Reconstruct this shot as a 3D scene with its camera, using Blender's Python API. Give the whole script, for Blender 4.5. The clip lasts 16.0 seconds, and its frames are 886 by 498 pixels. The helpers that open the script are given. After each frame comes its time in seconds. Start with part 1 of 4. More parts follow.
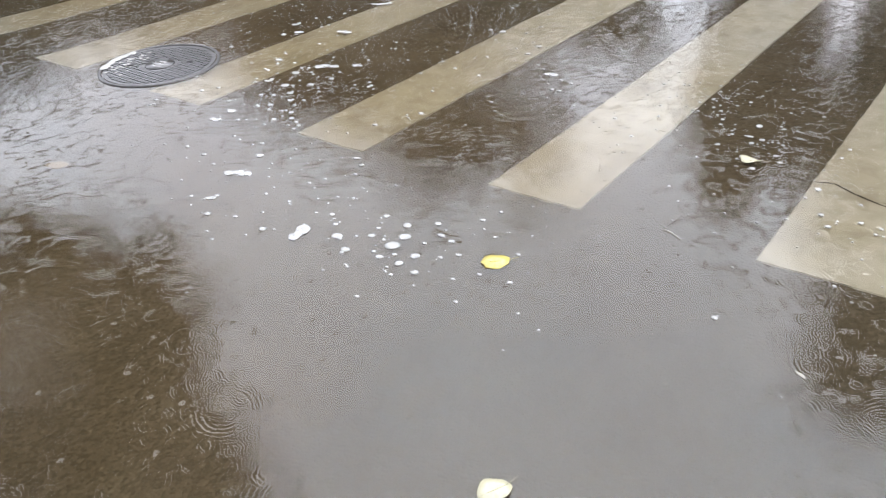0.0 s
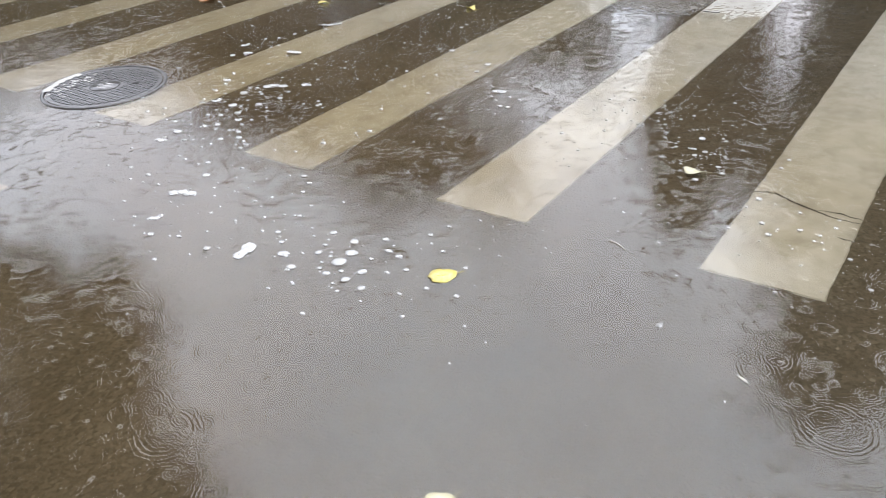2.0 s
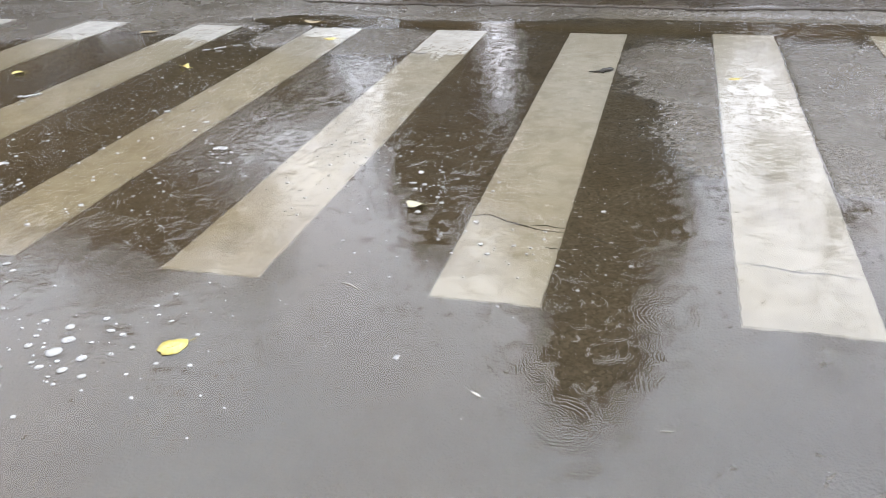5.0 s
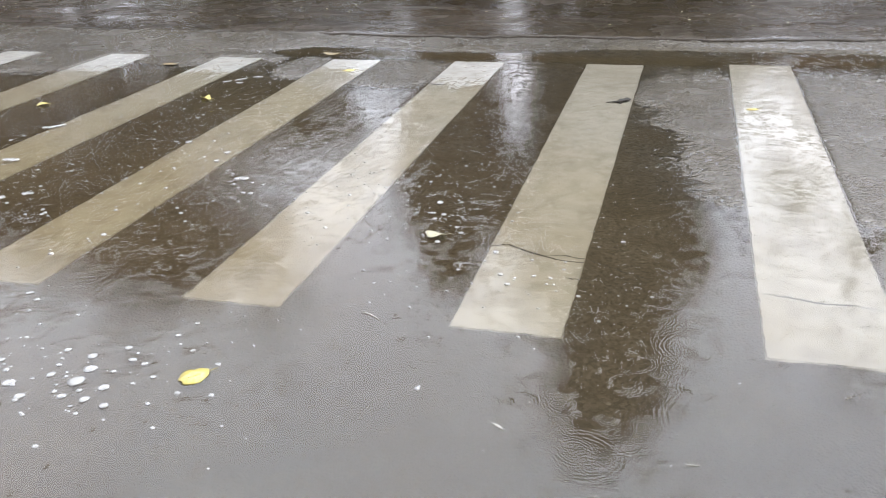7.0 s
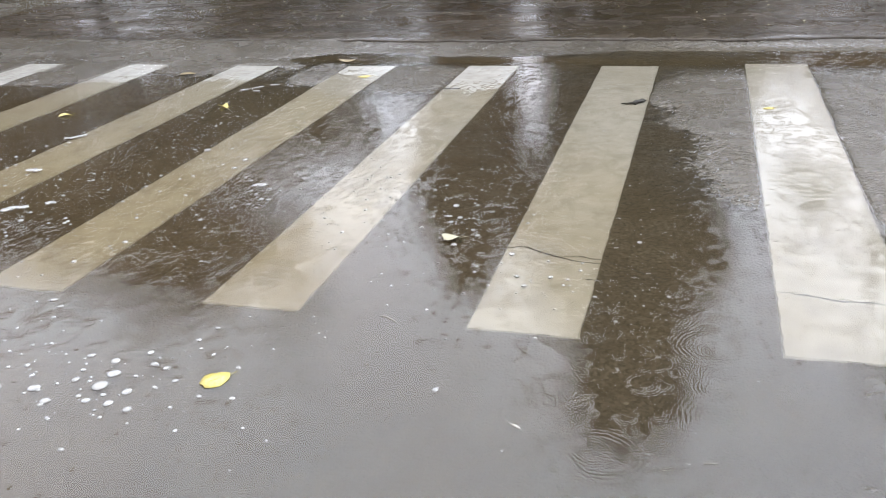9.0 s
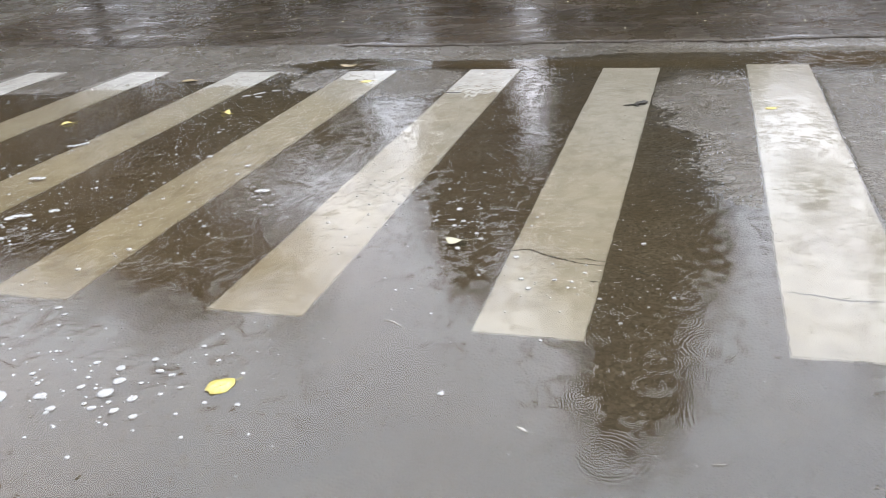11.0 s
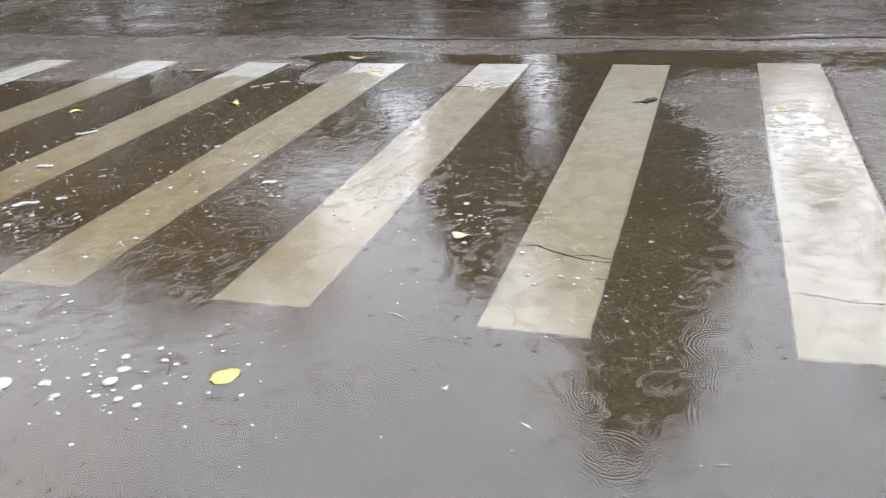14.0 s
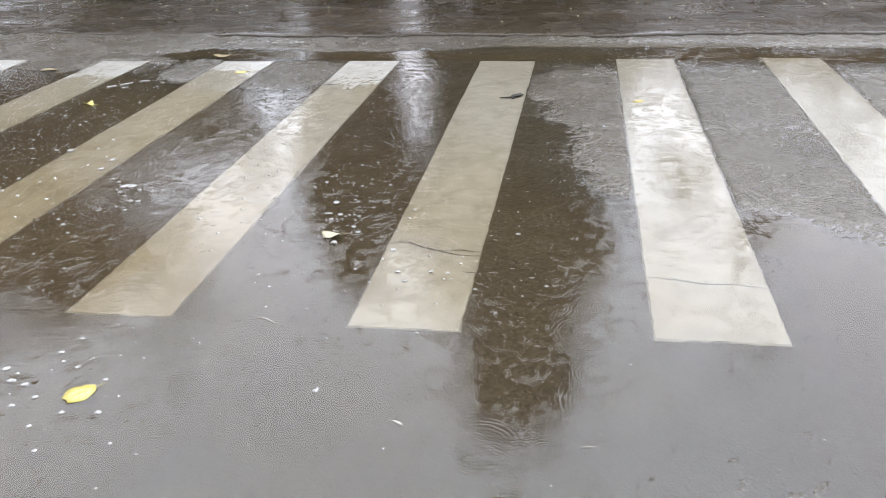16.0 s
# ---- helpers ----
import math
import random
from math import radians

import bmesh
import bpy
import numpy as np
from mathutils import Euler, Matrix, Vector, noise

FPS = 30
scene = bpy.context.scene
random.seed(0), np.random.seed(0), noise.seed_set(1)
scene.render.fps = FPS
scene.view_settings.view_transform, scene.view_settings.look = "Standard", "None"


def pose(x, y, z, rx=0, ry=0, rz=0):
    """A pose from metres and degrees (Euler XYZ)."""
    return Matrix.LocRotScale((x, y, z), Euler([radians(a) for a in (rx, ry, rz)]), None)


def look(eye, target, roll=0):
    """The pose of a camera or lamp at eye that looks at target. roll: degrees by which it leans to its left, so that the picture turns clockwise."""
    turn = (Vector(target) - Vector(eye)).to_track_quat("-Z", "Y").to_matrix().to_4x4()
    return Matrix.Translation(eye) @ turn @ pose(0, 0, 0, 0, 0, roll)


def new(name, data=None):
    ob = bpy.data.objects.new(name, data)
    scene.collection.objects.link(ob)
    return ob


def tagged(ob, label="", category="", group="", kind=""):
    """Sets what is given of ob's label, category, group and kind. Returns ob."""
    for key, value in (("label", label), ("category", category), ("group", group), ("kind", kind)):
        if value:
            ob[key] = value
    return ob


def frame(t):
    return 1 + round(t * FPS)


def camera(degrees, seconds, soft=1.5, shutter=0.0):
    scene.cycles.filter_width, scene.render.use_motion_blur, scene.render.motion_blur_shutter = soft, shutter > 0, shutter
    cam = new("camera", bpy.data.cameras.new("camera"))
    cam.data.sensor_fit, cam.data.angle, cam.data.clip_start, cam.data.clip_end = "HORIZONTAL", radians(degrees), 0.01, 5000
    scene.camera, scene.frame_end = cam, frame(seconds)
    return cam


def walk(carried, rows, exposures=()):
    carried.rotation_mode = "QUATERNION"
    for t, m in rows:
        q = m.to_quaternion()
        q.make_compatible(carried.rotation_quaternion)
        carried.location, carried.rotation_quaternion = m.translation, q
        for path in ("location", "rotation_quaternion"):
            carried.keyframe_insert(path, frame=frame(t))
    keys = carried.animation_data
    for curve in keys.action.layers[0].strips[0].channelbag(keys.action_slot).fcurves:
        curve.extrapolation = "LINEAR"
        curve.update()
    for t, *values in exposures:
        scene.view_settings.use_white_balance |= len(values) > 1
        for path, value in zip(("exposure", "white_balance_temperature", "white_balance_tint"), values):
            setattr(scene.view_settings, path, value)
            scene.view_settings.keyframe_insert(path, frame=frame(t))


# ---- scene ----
cam = camera(58.9, 16.0, soft=0.8)

PATH = [
    (0, (0.444, -2.298, 1.512), (-0.559, -0.965, 0.409), -3.7),
    (0.5, (0.441, -2.324, 1.493), (-0.693, -1.062, 0.434), -5.1),
    (1, (0.448, -2.323, 1.5), (-0.704, -1.085, 0.432), -5.1),
    (1.5, (0.471, -2.289, 1.486), (-0.594, -0.972, 0.424), -4.3),
    (2, (0.492, -2.272, 1.479), (-0.448, -0.86, 0.42), -3.1),
    (2.5, (0.506, -2.265, 1.483), (-0.327, -0.77, 0.449), -2.9),
    (3, (0.523, -2.254, 1.485), (-0.273, -0.723, 0.473), -3.6),
    (3.5, (0.555, -2.245, 1.48), (-0.078, -0.646, 0.459), -1.5),
    (4, (0.617, -2.229, 1.474), (0.16, -0.567, 0.46), -1.1),
    (4.5, (0.623, -2.219, 1.478), (0.201, -0.538, 0.479), -2.0),
    (7, (0.599, -2.225, 1.489), (0.131, -0.51, 0.572), -2.4),
    (7.5, (0.623, -2.212, 1.483), (0.252, -0.478, 0.558), -1.8),
    (8, (0.6, -2.243, 1.493), (0.147, -0.519, 0.586), -3.1),
    (8.5, (0.6, -2.25, 1.493), (0.081, -0.543, 0.59), -3.7),
    (9, (0.61, -2.244, 1.489), (0.097, -0.535, 0.586), -3.8),
    (11.5, (0.601, -2.243, 1.486), (0.078, -0.531, 0.595), -4.6),
    (12, (0.588, -2.246, 1.487), (0.052, -0.538, 0.596), -4.3),
    (12.5, (0.577, -2.243, 1.484), (0.014, -0.55, 0.58), -4.0),
    (13, (0.577, -2.238, 1.48), (0.016, -0.546, 0.573), -3.8),
    (13.5, (0.576, -2.24, 1.482), (0.022, -0.547, 0.573), -3.7),
    (14, (0.598, -2.238, 1.484), (0.066, -0.536, 0.578), -3.7),
    (14.5, (0.634, -2.234, 1.476), (0.209, -0.51, 0.556), -2.7),
    (15, (0.656, -2.217, 1.473), (0.333, -0.478, 0.54), -2.2),
    (15.5, (0.666, -2.211, 1.473), (0.415, -0.457, 0.544), -1.8),
    (16, (0.653, -2.216, 1.475), (0.408, -0.459, 0.552), -1.7),
]
walk(cam, [(t, look(eye, target, roll)) for t, eye, target, roll in PATH], [(0.0, -0.15), (16.0, -0.15)])

# ---- light: overcast sky in light rain ----
SKY_STRENGTH, CLOUD = 0.15, 22.4
world = bpy.data.worlds.new("overcast_sky")
scene.world = world
world.use_nodes = True
wn = world.node_tree.nodes
wl = world.node_tree.links
wn.clear()
w_out = wn.new("ShaderNodeOutputWorld")
w_bg = wn.new("ShaderNodeBackground")
w_sat = wn.new("ShaderNodeHueSaturation")
w_sky = wn.new("ShaderNodeTexSky")
w_sky.sky_type = "NISHITA"
w_sky.sun_disc = False
w_sky.sun_elevation = radians(74)
w_sky.sun_rotation = radians(-10)
w_sky.air_density, w_sky.dust_density, w_sky.ozone_density = 1.0, 6.0, 1.0
w_sat.inputs["Saturation"].default_value = 0.16
w_bg.inputs["Strength"].default_value = SKY_STRENGTH
wl.new(w_sky.outputs["Color"], w_sat.inputs["Color"])
# the cloud deck: an even grey, softly mottled, over most of the clear sky
w_co = wn.new("ShaderNodeTexCoord")
w_cl = wn.new("ShaderNodeTexNoise")
w_cl.inputs["Scale"].default_value, w_cl.inputs["Detail"].default_value = 2.4, 5.0
w_ramp = wn.new("ShaderNodeValToRGB")
w_ramp.color_ramp.elements[0].position, w_ramp.color_ramp.elements[0].color = 0.3, (0.86, 0.875, 0.965, 1)
w_ramp.color_ramp.elements[1].position, w_ramp.color_ramp.elements[1].color = 0.7, (1.0, 1.012, 1.10, 1)
w_gain = wn.new("ShaderNodeVectorMath")
w_gain.operation = "SCALE"
w_gain.inputs["Scale"].default_value = CLOUD
w_mix = wn.new("ShaderNodeMix")
w_mix.data_type = "RGBA"
w_mix.inputs[0].default_value = 0.85
wl.new(w_co.outputs["Generated"], w_cl.inputs["Vector"])
wl.new(w_cl.outputs["Fac"], w_ramp.inputs["Fac"])
# thinner and thicker cloud differ a little in tint
w_hue = wn.new("ShaderNodeTexNoise")
w_hue.inputs["Scale"].default_value, w_hue.inputs["Detail"].default_value = 3.1, 3.0
w_tint = wn.new("ShaderNodeValToRGB")
w_tint.color_ramp.elements[0].position, w_tint.color_ramp.elements[0].color = 0.38, (1.0, 0.985, 1.0, 1)
w_tint.color_ramp.elements[1].position, w_tint.color_ramp.elements[1].color = 0.6, (0.955, 1.0, 1.045, 1)
w_both = wn.new("ShaderNodeVectorMath")
w_both.operation = "MULTIPLY"
wl.new(w_co.outputs["Generated"], w_hue.inputs["Vector"])
wl.new(w_hue.outputs["Fac"], w_tint.inputs["Fac"])
wl.new(w_ramp.outputs["Color"], w_both.inputs[0])
wl.new(w_tint.outputs["Color"], w_both.inputs[1])
wl.new(w_both.outputs["Vector"], w_gain.inputs[0])
wl.new(w_sat.outputs["Color"], w_mix.inputs[6])
wl.new(w_gain.outputs["Vector"], w_mix.inputs[7])
wl.new(w_mix.outputs[2], w_bg.inputs["Color"])
wl.new(w_bg.outputs["Background"], w_out.inputs["Surface"])

sun_data = bpy.data.lights.new("sun", "SUN")
sun_data.energy, sun_data.angle, sun_data.color = 0.5, radians(20), (1.0, 0.97, 0.93)
sun = new("sun", sun_data)
sun.matrix_world = look((-0.6, 3.1, 11), (0, 0, 0))


# ---- materials ----
class Mat:
    """A small writer of node materials."""

    def __init__(self, name):
        self.m = bpy.data.materials.new(name)
        self.m.use_nodes = True
        self.t = self.m.node_tree
        self.t.nodes.clear()
        self.out = self.t.nodes.new("ShaderNodeOutputMaterial")

    def node(self, kind, ins=None, **props):
        n = self.t.nodes.new("ShaderNode" + kind)
        if "operation" in props:
            n.operation = props["operation"]
        if "data_type" in props:
            n.data_type = props["data_type"]
        if "blend_type" in props:
            n.blend_type = props["blend_type"]
        if "feature" in props:
            n.feature = props["feature"]
        if "dims" in props:
            n.voronoi_dimensions = props["dims"]
        for key, value in (ins or {}).items():
            self.put(n.inputs[key], value)
        return n

    def put(self, socket, value):
        if isinstance(value, bpy.types.NodeSocket):
            self.t.links.new(value, socket)
        else:
            socket.default_value = value

    def math(self, op, a, b=0.0, c=0.0):
        n = self.node("Math", operation=op)
        for s, v in zip(n.inputs, (a, b, c)):
            self.put(s, v)
        return n.outputs[0]

    def place(self, stretch=(1, 1, 1), shift=(0, 0, 0)):
        tc = self.node("TexCoord")
        mp = self.node("Mapping", {"Vector": tc.outputs["Object"], "Scale": stretch, "Location": shift})
        return mp.outputs["Vector"]

    def noise(self, vec, scale, detail=4.0, rough=0.55):
        return self.node("TexNoise", {"Vector": vec, "Scale": scale, "Detail": detail, "Roughness": rough}).outputs["Fac"]

    def ramp(self, fac, stops):
        n = self.node("ValToRGB", {"Fac": fac})
        e = n.color_ramp.elements
        while len(e) < len(stops):
            e.new(0.5)
        for el, (p, c) in zip(e, stops):
            el.position, el.color = p, (*c, 1) if len(c) == 3 else c
        return n.outputs["Color"]

    def level(self, fac, lo, hi, a=0.0, b=1.0):
        n = self.node("MapRange", {"Value": fac, "From Min": lo, "From Max": hi, "To Min": a, "To Max": b})
        n.interpolation_type = "SMOOTHSTEP"
        return n.outputs["Result"]

    def mix(self, fac, a, b, mode="MIX"):
        n = self.node("Mix", data_type="RGBA", blend_type=mode)
        self.put(n.inputs[0], fac)
        self.put(n.inputs[6], a if isinstance(a, bpy.types.NodeSocket) else (*a, 1))
        self.put(n.inputs[7], b if isinstance(b, bpy.types.NodeSocket) else (*b, 1))
        return n.outputs[2]

    def bump(self, height, strength, distance, normal=None):
        ins = {"Height": height, "Strength": strength, "Distance": distance}
        if normal is not None:
            ins["Normal"] = normal
        return self.node("Bump", ins).outputs["Normal"]

    def finish(self, shader):
        self.t.links.new(shader, self.out.inputs["Surface"])
        return self.m

    def principled(self, **ins):
        n = self.node("BsdfPrincipled")
        for key, value in ins.items():
            socket = n.inputs[key.replace("_", " ")]
            if isinstance(value, tuple) and len(value) == 3:
                value = (*value, 1)
            self.put(socket, value)
        return n.outputs["BSDF"]


def asphalt_material(name, dark, light, rough, relief, brown=0.5, film=0.6, flow=False):
    k = Mat(name)
    v = k.place()
    big = k.noise(v, 0.9, 5)
    mid = k.noise(v, 7.0, 5)
    stones = k.node("TexVoronoi", {"Vector": v, "Scale": 95.0})
    grain = k.noise(v, 260.0, 3)
    tone = k.ramp(stones.outputs["Color"], [(0.0, dark), (0.55, tuple((a + b) / 2 for a, b in zip(dark, light))), (0.9, light), (1.0, tuple(c * 1.7 for c in light))])
    tone = k.mix(k.level(mid, 0.35, 0.7, 0.0, brown), tone, (0.1, 0.081, 0.056), "MIX")
    tone = k.mix(k.level(big, 0.4, 0.65, 0.0, 0.4), tone, tuple(c * 0.62 for c in dark))
    # pale grit left in the pits
    grit = k.level(grain, 0.66, 0.76, 0.0, 0.5)
    tone = k.mix(grit, tone, (0.16, 0.15, 0.13))
    height = k.math("ADD", k.math("MULTIPLY", k.math("SUBTRACT", 1.0, stones.outputs["Distance"]), 0.8), k.math("MULTIPLY", mid, 0.35))
    pits = k.noise(v, 48.0, 4, 0.6)
    n = k.bump(height, relief, 0.004)
    n = k.bump(pits, relief, 0.006, n)
    n = k.bump(grain, 0.35, 0.0012, n)
    wet = k.level(k.noise(v, 3.1, 4), 0.35, 0.7, rough * 0.4, rough * 1.6)
    height = k.node("SeparateXYZ", {"Vector": v}).outputs["Z"]
    if flow:
        # rain runs over it in broad sheets, rough and bare between them
        sheet = k.noise(k.place((0.75, 2.3, 1)), 1.0, 6, 0.68)
        sheet = k.level(sheet, 0.42, 0.62, 0.0, 1.0)
        waves = k.bump(k.noise(k.place((1.6, 4.5, 1)), 1.0, 3, 0.6), 1.0, 0.006)
        waves = k.bump(k.noise(k.place((9, 14, 1)), 1.0, 3, 0.6), 1.0, 0.003, waves)
        # dark streaks in the colour stand for the woods mirrored in the film
        tone = k.mix(k.level(k.noise(k.place((0.5, 1.7, 1), (4, 1, 0)), 1.0, 5, 0.65), 0.42, 0.62, 0.0, 0.55), tone, (0.028, 0.022, 0.014))
        gloss = k.math("MULTIPLY_ADD", sheet, -0.2, 0.28)
        film = k.math("MULTIPLY_ADD", sheet, 0.7, 0.3)
    else:
        # a smooth film just over the water line, thinner on the higher stones
        rise = k.level(height, -0.001, 0.008, 0.3, 1.0)
        wet = gloss = k.math("MULTIPLY", wet, rise)
        waves = n
        film = k.math("MULTIPLY_ADD", rise, -0.6, film + 0.6)
    # stone under water has next to no gloss of its own
    dry = k.level(height, -0.0035, 0.0, 0.0, 1.0)
    return k.finish(k.principled(Base_Color=tone, Roughness=wet, Normal=n, IOR=1.45, Specular_IOR_Level=k.math("MULTIPLY_ADD", dry, 0.14 if flow else 0.42, 0.08), Coat_Weight=k.math("MULTIPLY", dry, film), Coat_Roughness=gloss, Coat_IOR=1.4, Coat_Normal=waves))


ASPHALT = asphalt_material("wet_asphalt", (0.08, 0.07, 0.051), (0.186, 0.169, 0.135), 0.24, 0.8, 0.5, 0.4)
OVERLAY = asphalt_material("wet_dark_asphalt", (0.034, 0.025, 0.015), (0.105, 0.083, 0.056), 0.27, 0.9, 0.22, 0.08, True)


def paint_material():
    k = Mat("wet_road_paint")
    v = k.place()
    grain = k.noise(v, 190.0, 3)
    mid = k.noise(v, 11.0, 6, 0.62)
    big = k.noise(v, 1.7, 4)
    base = k.ramp(mid, [(0.25, (0.44, 0.428, 0.37)), (0.5, (0.57, 0.56, 0.505)), (0.75, (0.64, 0.633, 0.585))])
    base = k.mix(k.level(big, 0.42, 0.66, 0.0, 0.4), base, (0.44, 0.41, 0.34))
    base = k.mix(k.level(grain, 0.6, 0.78, 0.0, 0.4), base, (0.26, 0.24, 0.2))
    # rubber scuffs drawn out along the lane
    scuff = k.noise(k.place((16, 1.6, 1)), 1.0, 5, 0.7)
    base = k.mix(k.level(scuff, 0.6, 0.72, 0.0, 0.35), base, (0.33, 0.31, 0.27))
    stain = k.noise(k.place((1, 0.7, 1), (3, 1, 0)), 5.5, 6, 0.65)
    base = k.mix(k.level(stain, 0.5, 0.66, 0.0, 0.45), base, (0.34, 0.32, 0.27))
    chips = k.noise(v, 42.0, 4, 0.7)
    base = k.mix(k.level(chips, 0.68, 0.73, 0.0, 0.7), base, (0.1, 0.09, 0.075))
    n = k.bump(k.math("ADD", grain, k.math("MULTIPLY", mid, 2.0)), 0.35, 0.002)
    # a film of rain lies on what stands out of the water
    out = k.level(k.node("SeparateXYZ", {"Vector": v}).outputs["Z"], -0.0006, 0.0004, 0.0, 1.0)
    return k.finish(k.principled(Base_Color=base, Roughness=0.45, Normal=n, Specular_IOR_Level=0.2, Coat_Weight=out, Coat_Roughness=k.level(mid, 0.35, 0.7, 0.1, 0.25), Coat_IOR=1.74))


PAINT = paint_material()


def water_material():
    k = Mat("rain_puddle_water")
    v = k.place()
    # the rings meet uneven depths and one another, so none is quite round or whole
    wander = k.node("TexNoise", {"Vector": v, "Scale": 16.0, "Detail": 2.0}).outputs["Color"]
    wander = k.node("VectorMath", {0: wander, 1: (0.5, 0.5, 0.5)}, operation="SUBTRACT").outputs[0]
    scatter = k.node("VectorMath", {0: wander, "Scale": 0.018}, operation="SCALE").outputs[0]
    broken = k.level(k.noise(k.place(shift=(2, 6, 0)), 13.0, 2), 0.36, 0.62, 0.2, 1.0)
    total = None
    # rings of raindrops: one drop to a cell, each at its own age
    for scale, shift, wave, strength in ((3.4, 5.3, 0.014, 0.7), (5.2, 0.0, 0.0125, 0.8), (6.9, 3.7, 0.0105, 0.8), (8.3, 12.3, 0.0115, 0.8), (11.5, 8.1, 0.009, 0.8), (14.0, 17.9, 0.008, 0.7)):
        vv = k.node("VectorMath", {0: k.place(shift=(shift, shift * 1.7, 0)), 1: scatter}, operation="ADD").outputs[0]
        cell = k.node("TexVoronoi", {"Vector": vv, "Scale": scale}, dims="2D")
        d = k.math("DIVIDE", cell.outputs["Distance"], scale)
        sep = k.node("SeparateColor", {"Color": cell.outputs["Color"]})
        age = k.math("MULTIPLY_ADD", sep.outputs[0], 0.34 / scale, 0.05 / scale)
        gap = k.math("DIVIDE", k.math("SUBTRACT", d, age), k.math("MULTIPLY_ADD", age, 0.2, 0.006))
        band = k.math("POWER", 2.718, k.math("MULTIPLY", k.math("MULTIPLY", gap, gap), -1.0))
        ring = k.math("SINE", k.math("MULTIPLY", d, 2 * math.pi / wave))
        live = k.level(sep.outputs[1], 0.18, 0.7, 0.0, strength)
        part_h = k.math("MULTIPLY", k.math("MULTIPLY", ring, band), live)
        total = part_h if total is None else k.math("ADD", total, part_h)
    total = k.math("MULTIPLY", total, broken)
    hit = k.node("TexVoronoi", {"Vector": k.place(shift=(1.3, 7.7, 0)), "Scale": 8.0}, dims="2D")
    hd = k.math("DIVIDE", hit.outputs["Distance"], 8.0 * 0.0065)
    pit = k.math("POWER", 2.718, k.math("MULTIPLY", k.math("MULTIPLY", hd, hd), -1.0))
    hs = k.node("SeparateColor", {"Color": hit.outputs["Color"]})
    pit = k.math("MULTIPLY", pit, k.level(hs.outputs[2], 0.58, 0.9, 0.0, -9.0))
    total = k.math("ADD", total, pit)
    n = k.bump(total, 1.0, RING)
    chop = k.math("ADD", k.noise(k.place((1, 1.3, 1)), 74.0, 2, 0.5), k.math("MULTIPLY", k.noise(k.place((1, 1.3, 1), (5, 2, 0)), 150.0, 2), 0.35))
    n = k.bump(chop, 1.0, CHOP, n)
    swell = k.noise(k.place((0.8, 1.3, 1), (9, 4, 0)), 18.0, 2, 0.5)
    n = k.bump(swell, 1.0, 0.00009, n)
    # where it stands shallow the stones wrinkle it
    deep = k.node("Attribute")
    deep.attribute_name = "depth"
    grain = k.math("ADD", k.noise(v, 120.0, 3, 0.6), k.noise(v, 260.0, 2))
    n = k.bump(grain, k.level(deep.outputs["Fac"], 0.0015, 0.006, 1.0, 0.0), 0.0004, n)
    fres = k.node("Fresnel", {"IOR": WATER_IOR, "Normal": n}).outputs["Fac"]
    gloss = k.node("BsdfGlossy", {"Color": (1, 1, 1, 1), "Roughness": 0.03, "Normal": n}).outputs["BSDF"]
    # muddier where it stands deeper
    deep = k.node("MapRange", {"Value": deep.outputs["Fac"], "From Min": 0.0, "From Max": 0.019}).outputs["Result"]
    clear = k.node("BsdfTransparent", {"Color": k.mix(deep, (1, 1, 1), WATER_TINT)}).outputs["BSDF"]
    silt = k.math("MULTIPLY", deep, k.level(k.noise(v, 1.3, 4), 0.35, 0.7, MURK * 0.6, MURK * 1.4))
    mud = k.node("BsdfDiffuse", {"Color": (0.225, 0.174, 0.1, 1)}).outputs["BSDF"]
    body = k.node("MixShader", {0: silt, 1: clear, 2: mud}).outputs[0]
    return k.finish(k.node("MixShader", {0: fres, 1: body, 2: gloss}).outputs[0])


RING, CHOP, WATER_IOR, MURK = 0.00026, 0.00017, 1.74, 0.17
WATER_TINT = (0.93, 0.855, 0.69)
WATER = water_material()


def leaf_material(name, a, b, gloss=0.35, island=False):
    k = Mat(name)
    v = k.place()
    blot = k.noise(v, 60.0, 4)
    if island:
        rnd = k.node("NewGeometry").outputs["Random Per Island"]
        base = k.ramp(rnd, [(0.0, a), (0.6, tuple((p + q) / 2 for p, q in zip(a, b))), (1.0, b)])
    else:
        base = k.ramp(blot, [(0.3, a), (0.7, b)])
    return k.finish(k.principled(Base_Color=base, Roughness=gloss, Normal=k.bump(blot, 0.3, 0.002), Coat_Weight=0.0 if island else 0.5, Coat_Roughness=0.1))


def plain_material(name, a, b, rough, scale=30.0, metal=0.0, relief=0.2, coat=0.0):
    k = Mat(name)
    v = k.place()
    f = k.noise(v, scale, 5)
    return k.finish(k.principled(Base_Color=k.ramp(f, [(0.3, a), (0.7, b)]), Roughness=rough, Metallic=metal, Normal=k.bump(f, relief, 0.004), Coat_Weight=coat, Coat_Roughness=0.1))


YELLOW_LEAF = leaf_material("yellow_leaf", (0.74, 0.6, 0.1), (0.82, 0.72, 0.26))
PALE_LEAF = leaf_material("pale_leaf", (0.58, 0.54, 0.34), (0.7, 0.67, 0.48))
ORANGE_LEAF = leaf_material("orange_leaf", (0.42, 0.13, 0.03), (0.55, 0.22, 0.05))
BROWN_LEAF = leaf_material("brown_leaf", (0.3, 0.22, 0.1), (0.45, 0.36, 0.2))
SODDEN_LEAF = leaf_material("sodden_leaf", (0.02, 0.018, 0.014), (0.045, 0.04, 0.03))
CRACK = plain_material("gap_dark", (0.012, 0.011, 0.01), (0.03, 0.027, 0.023), 0.6)
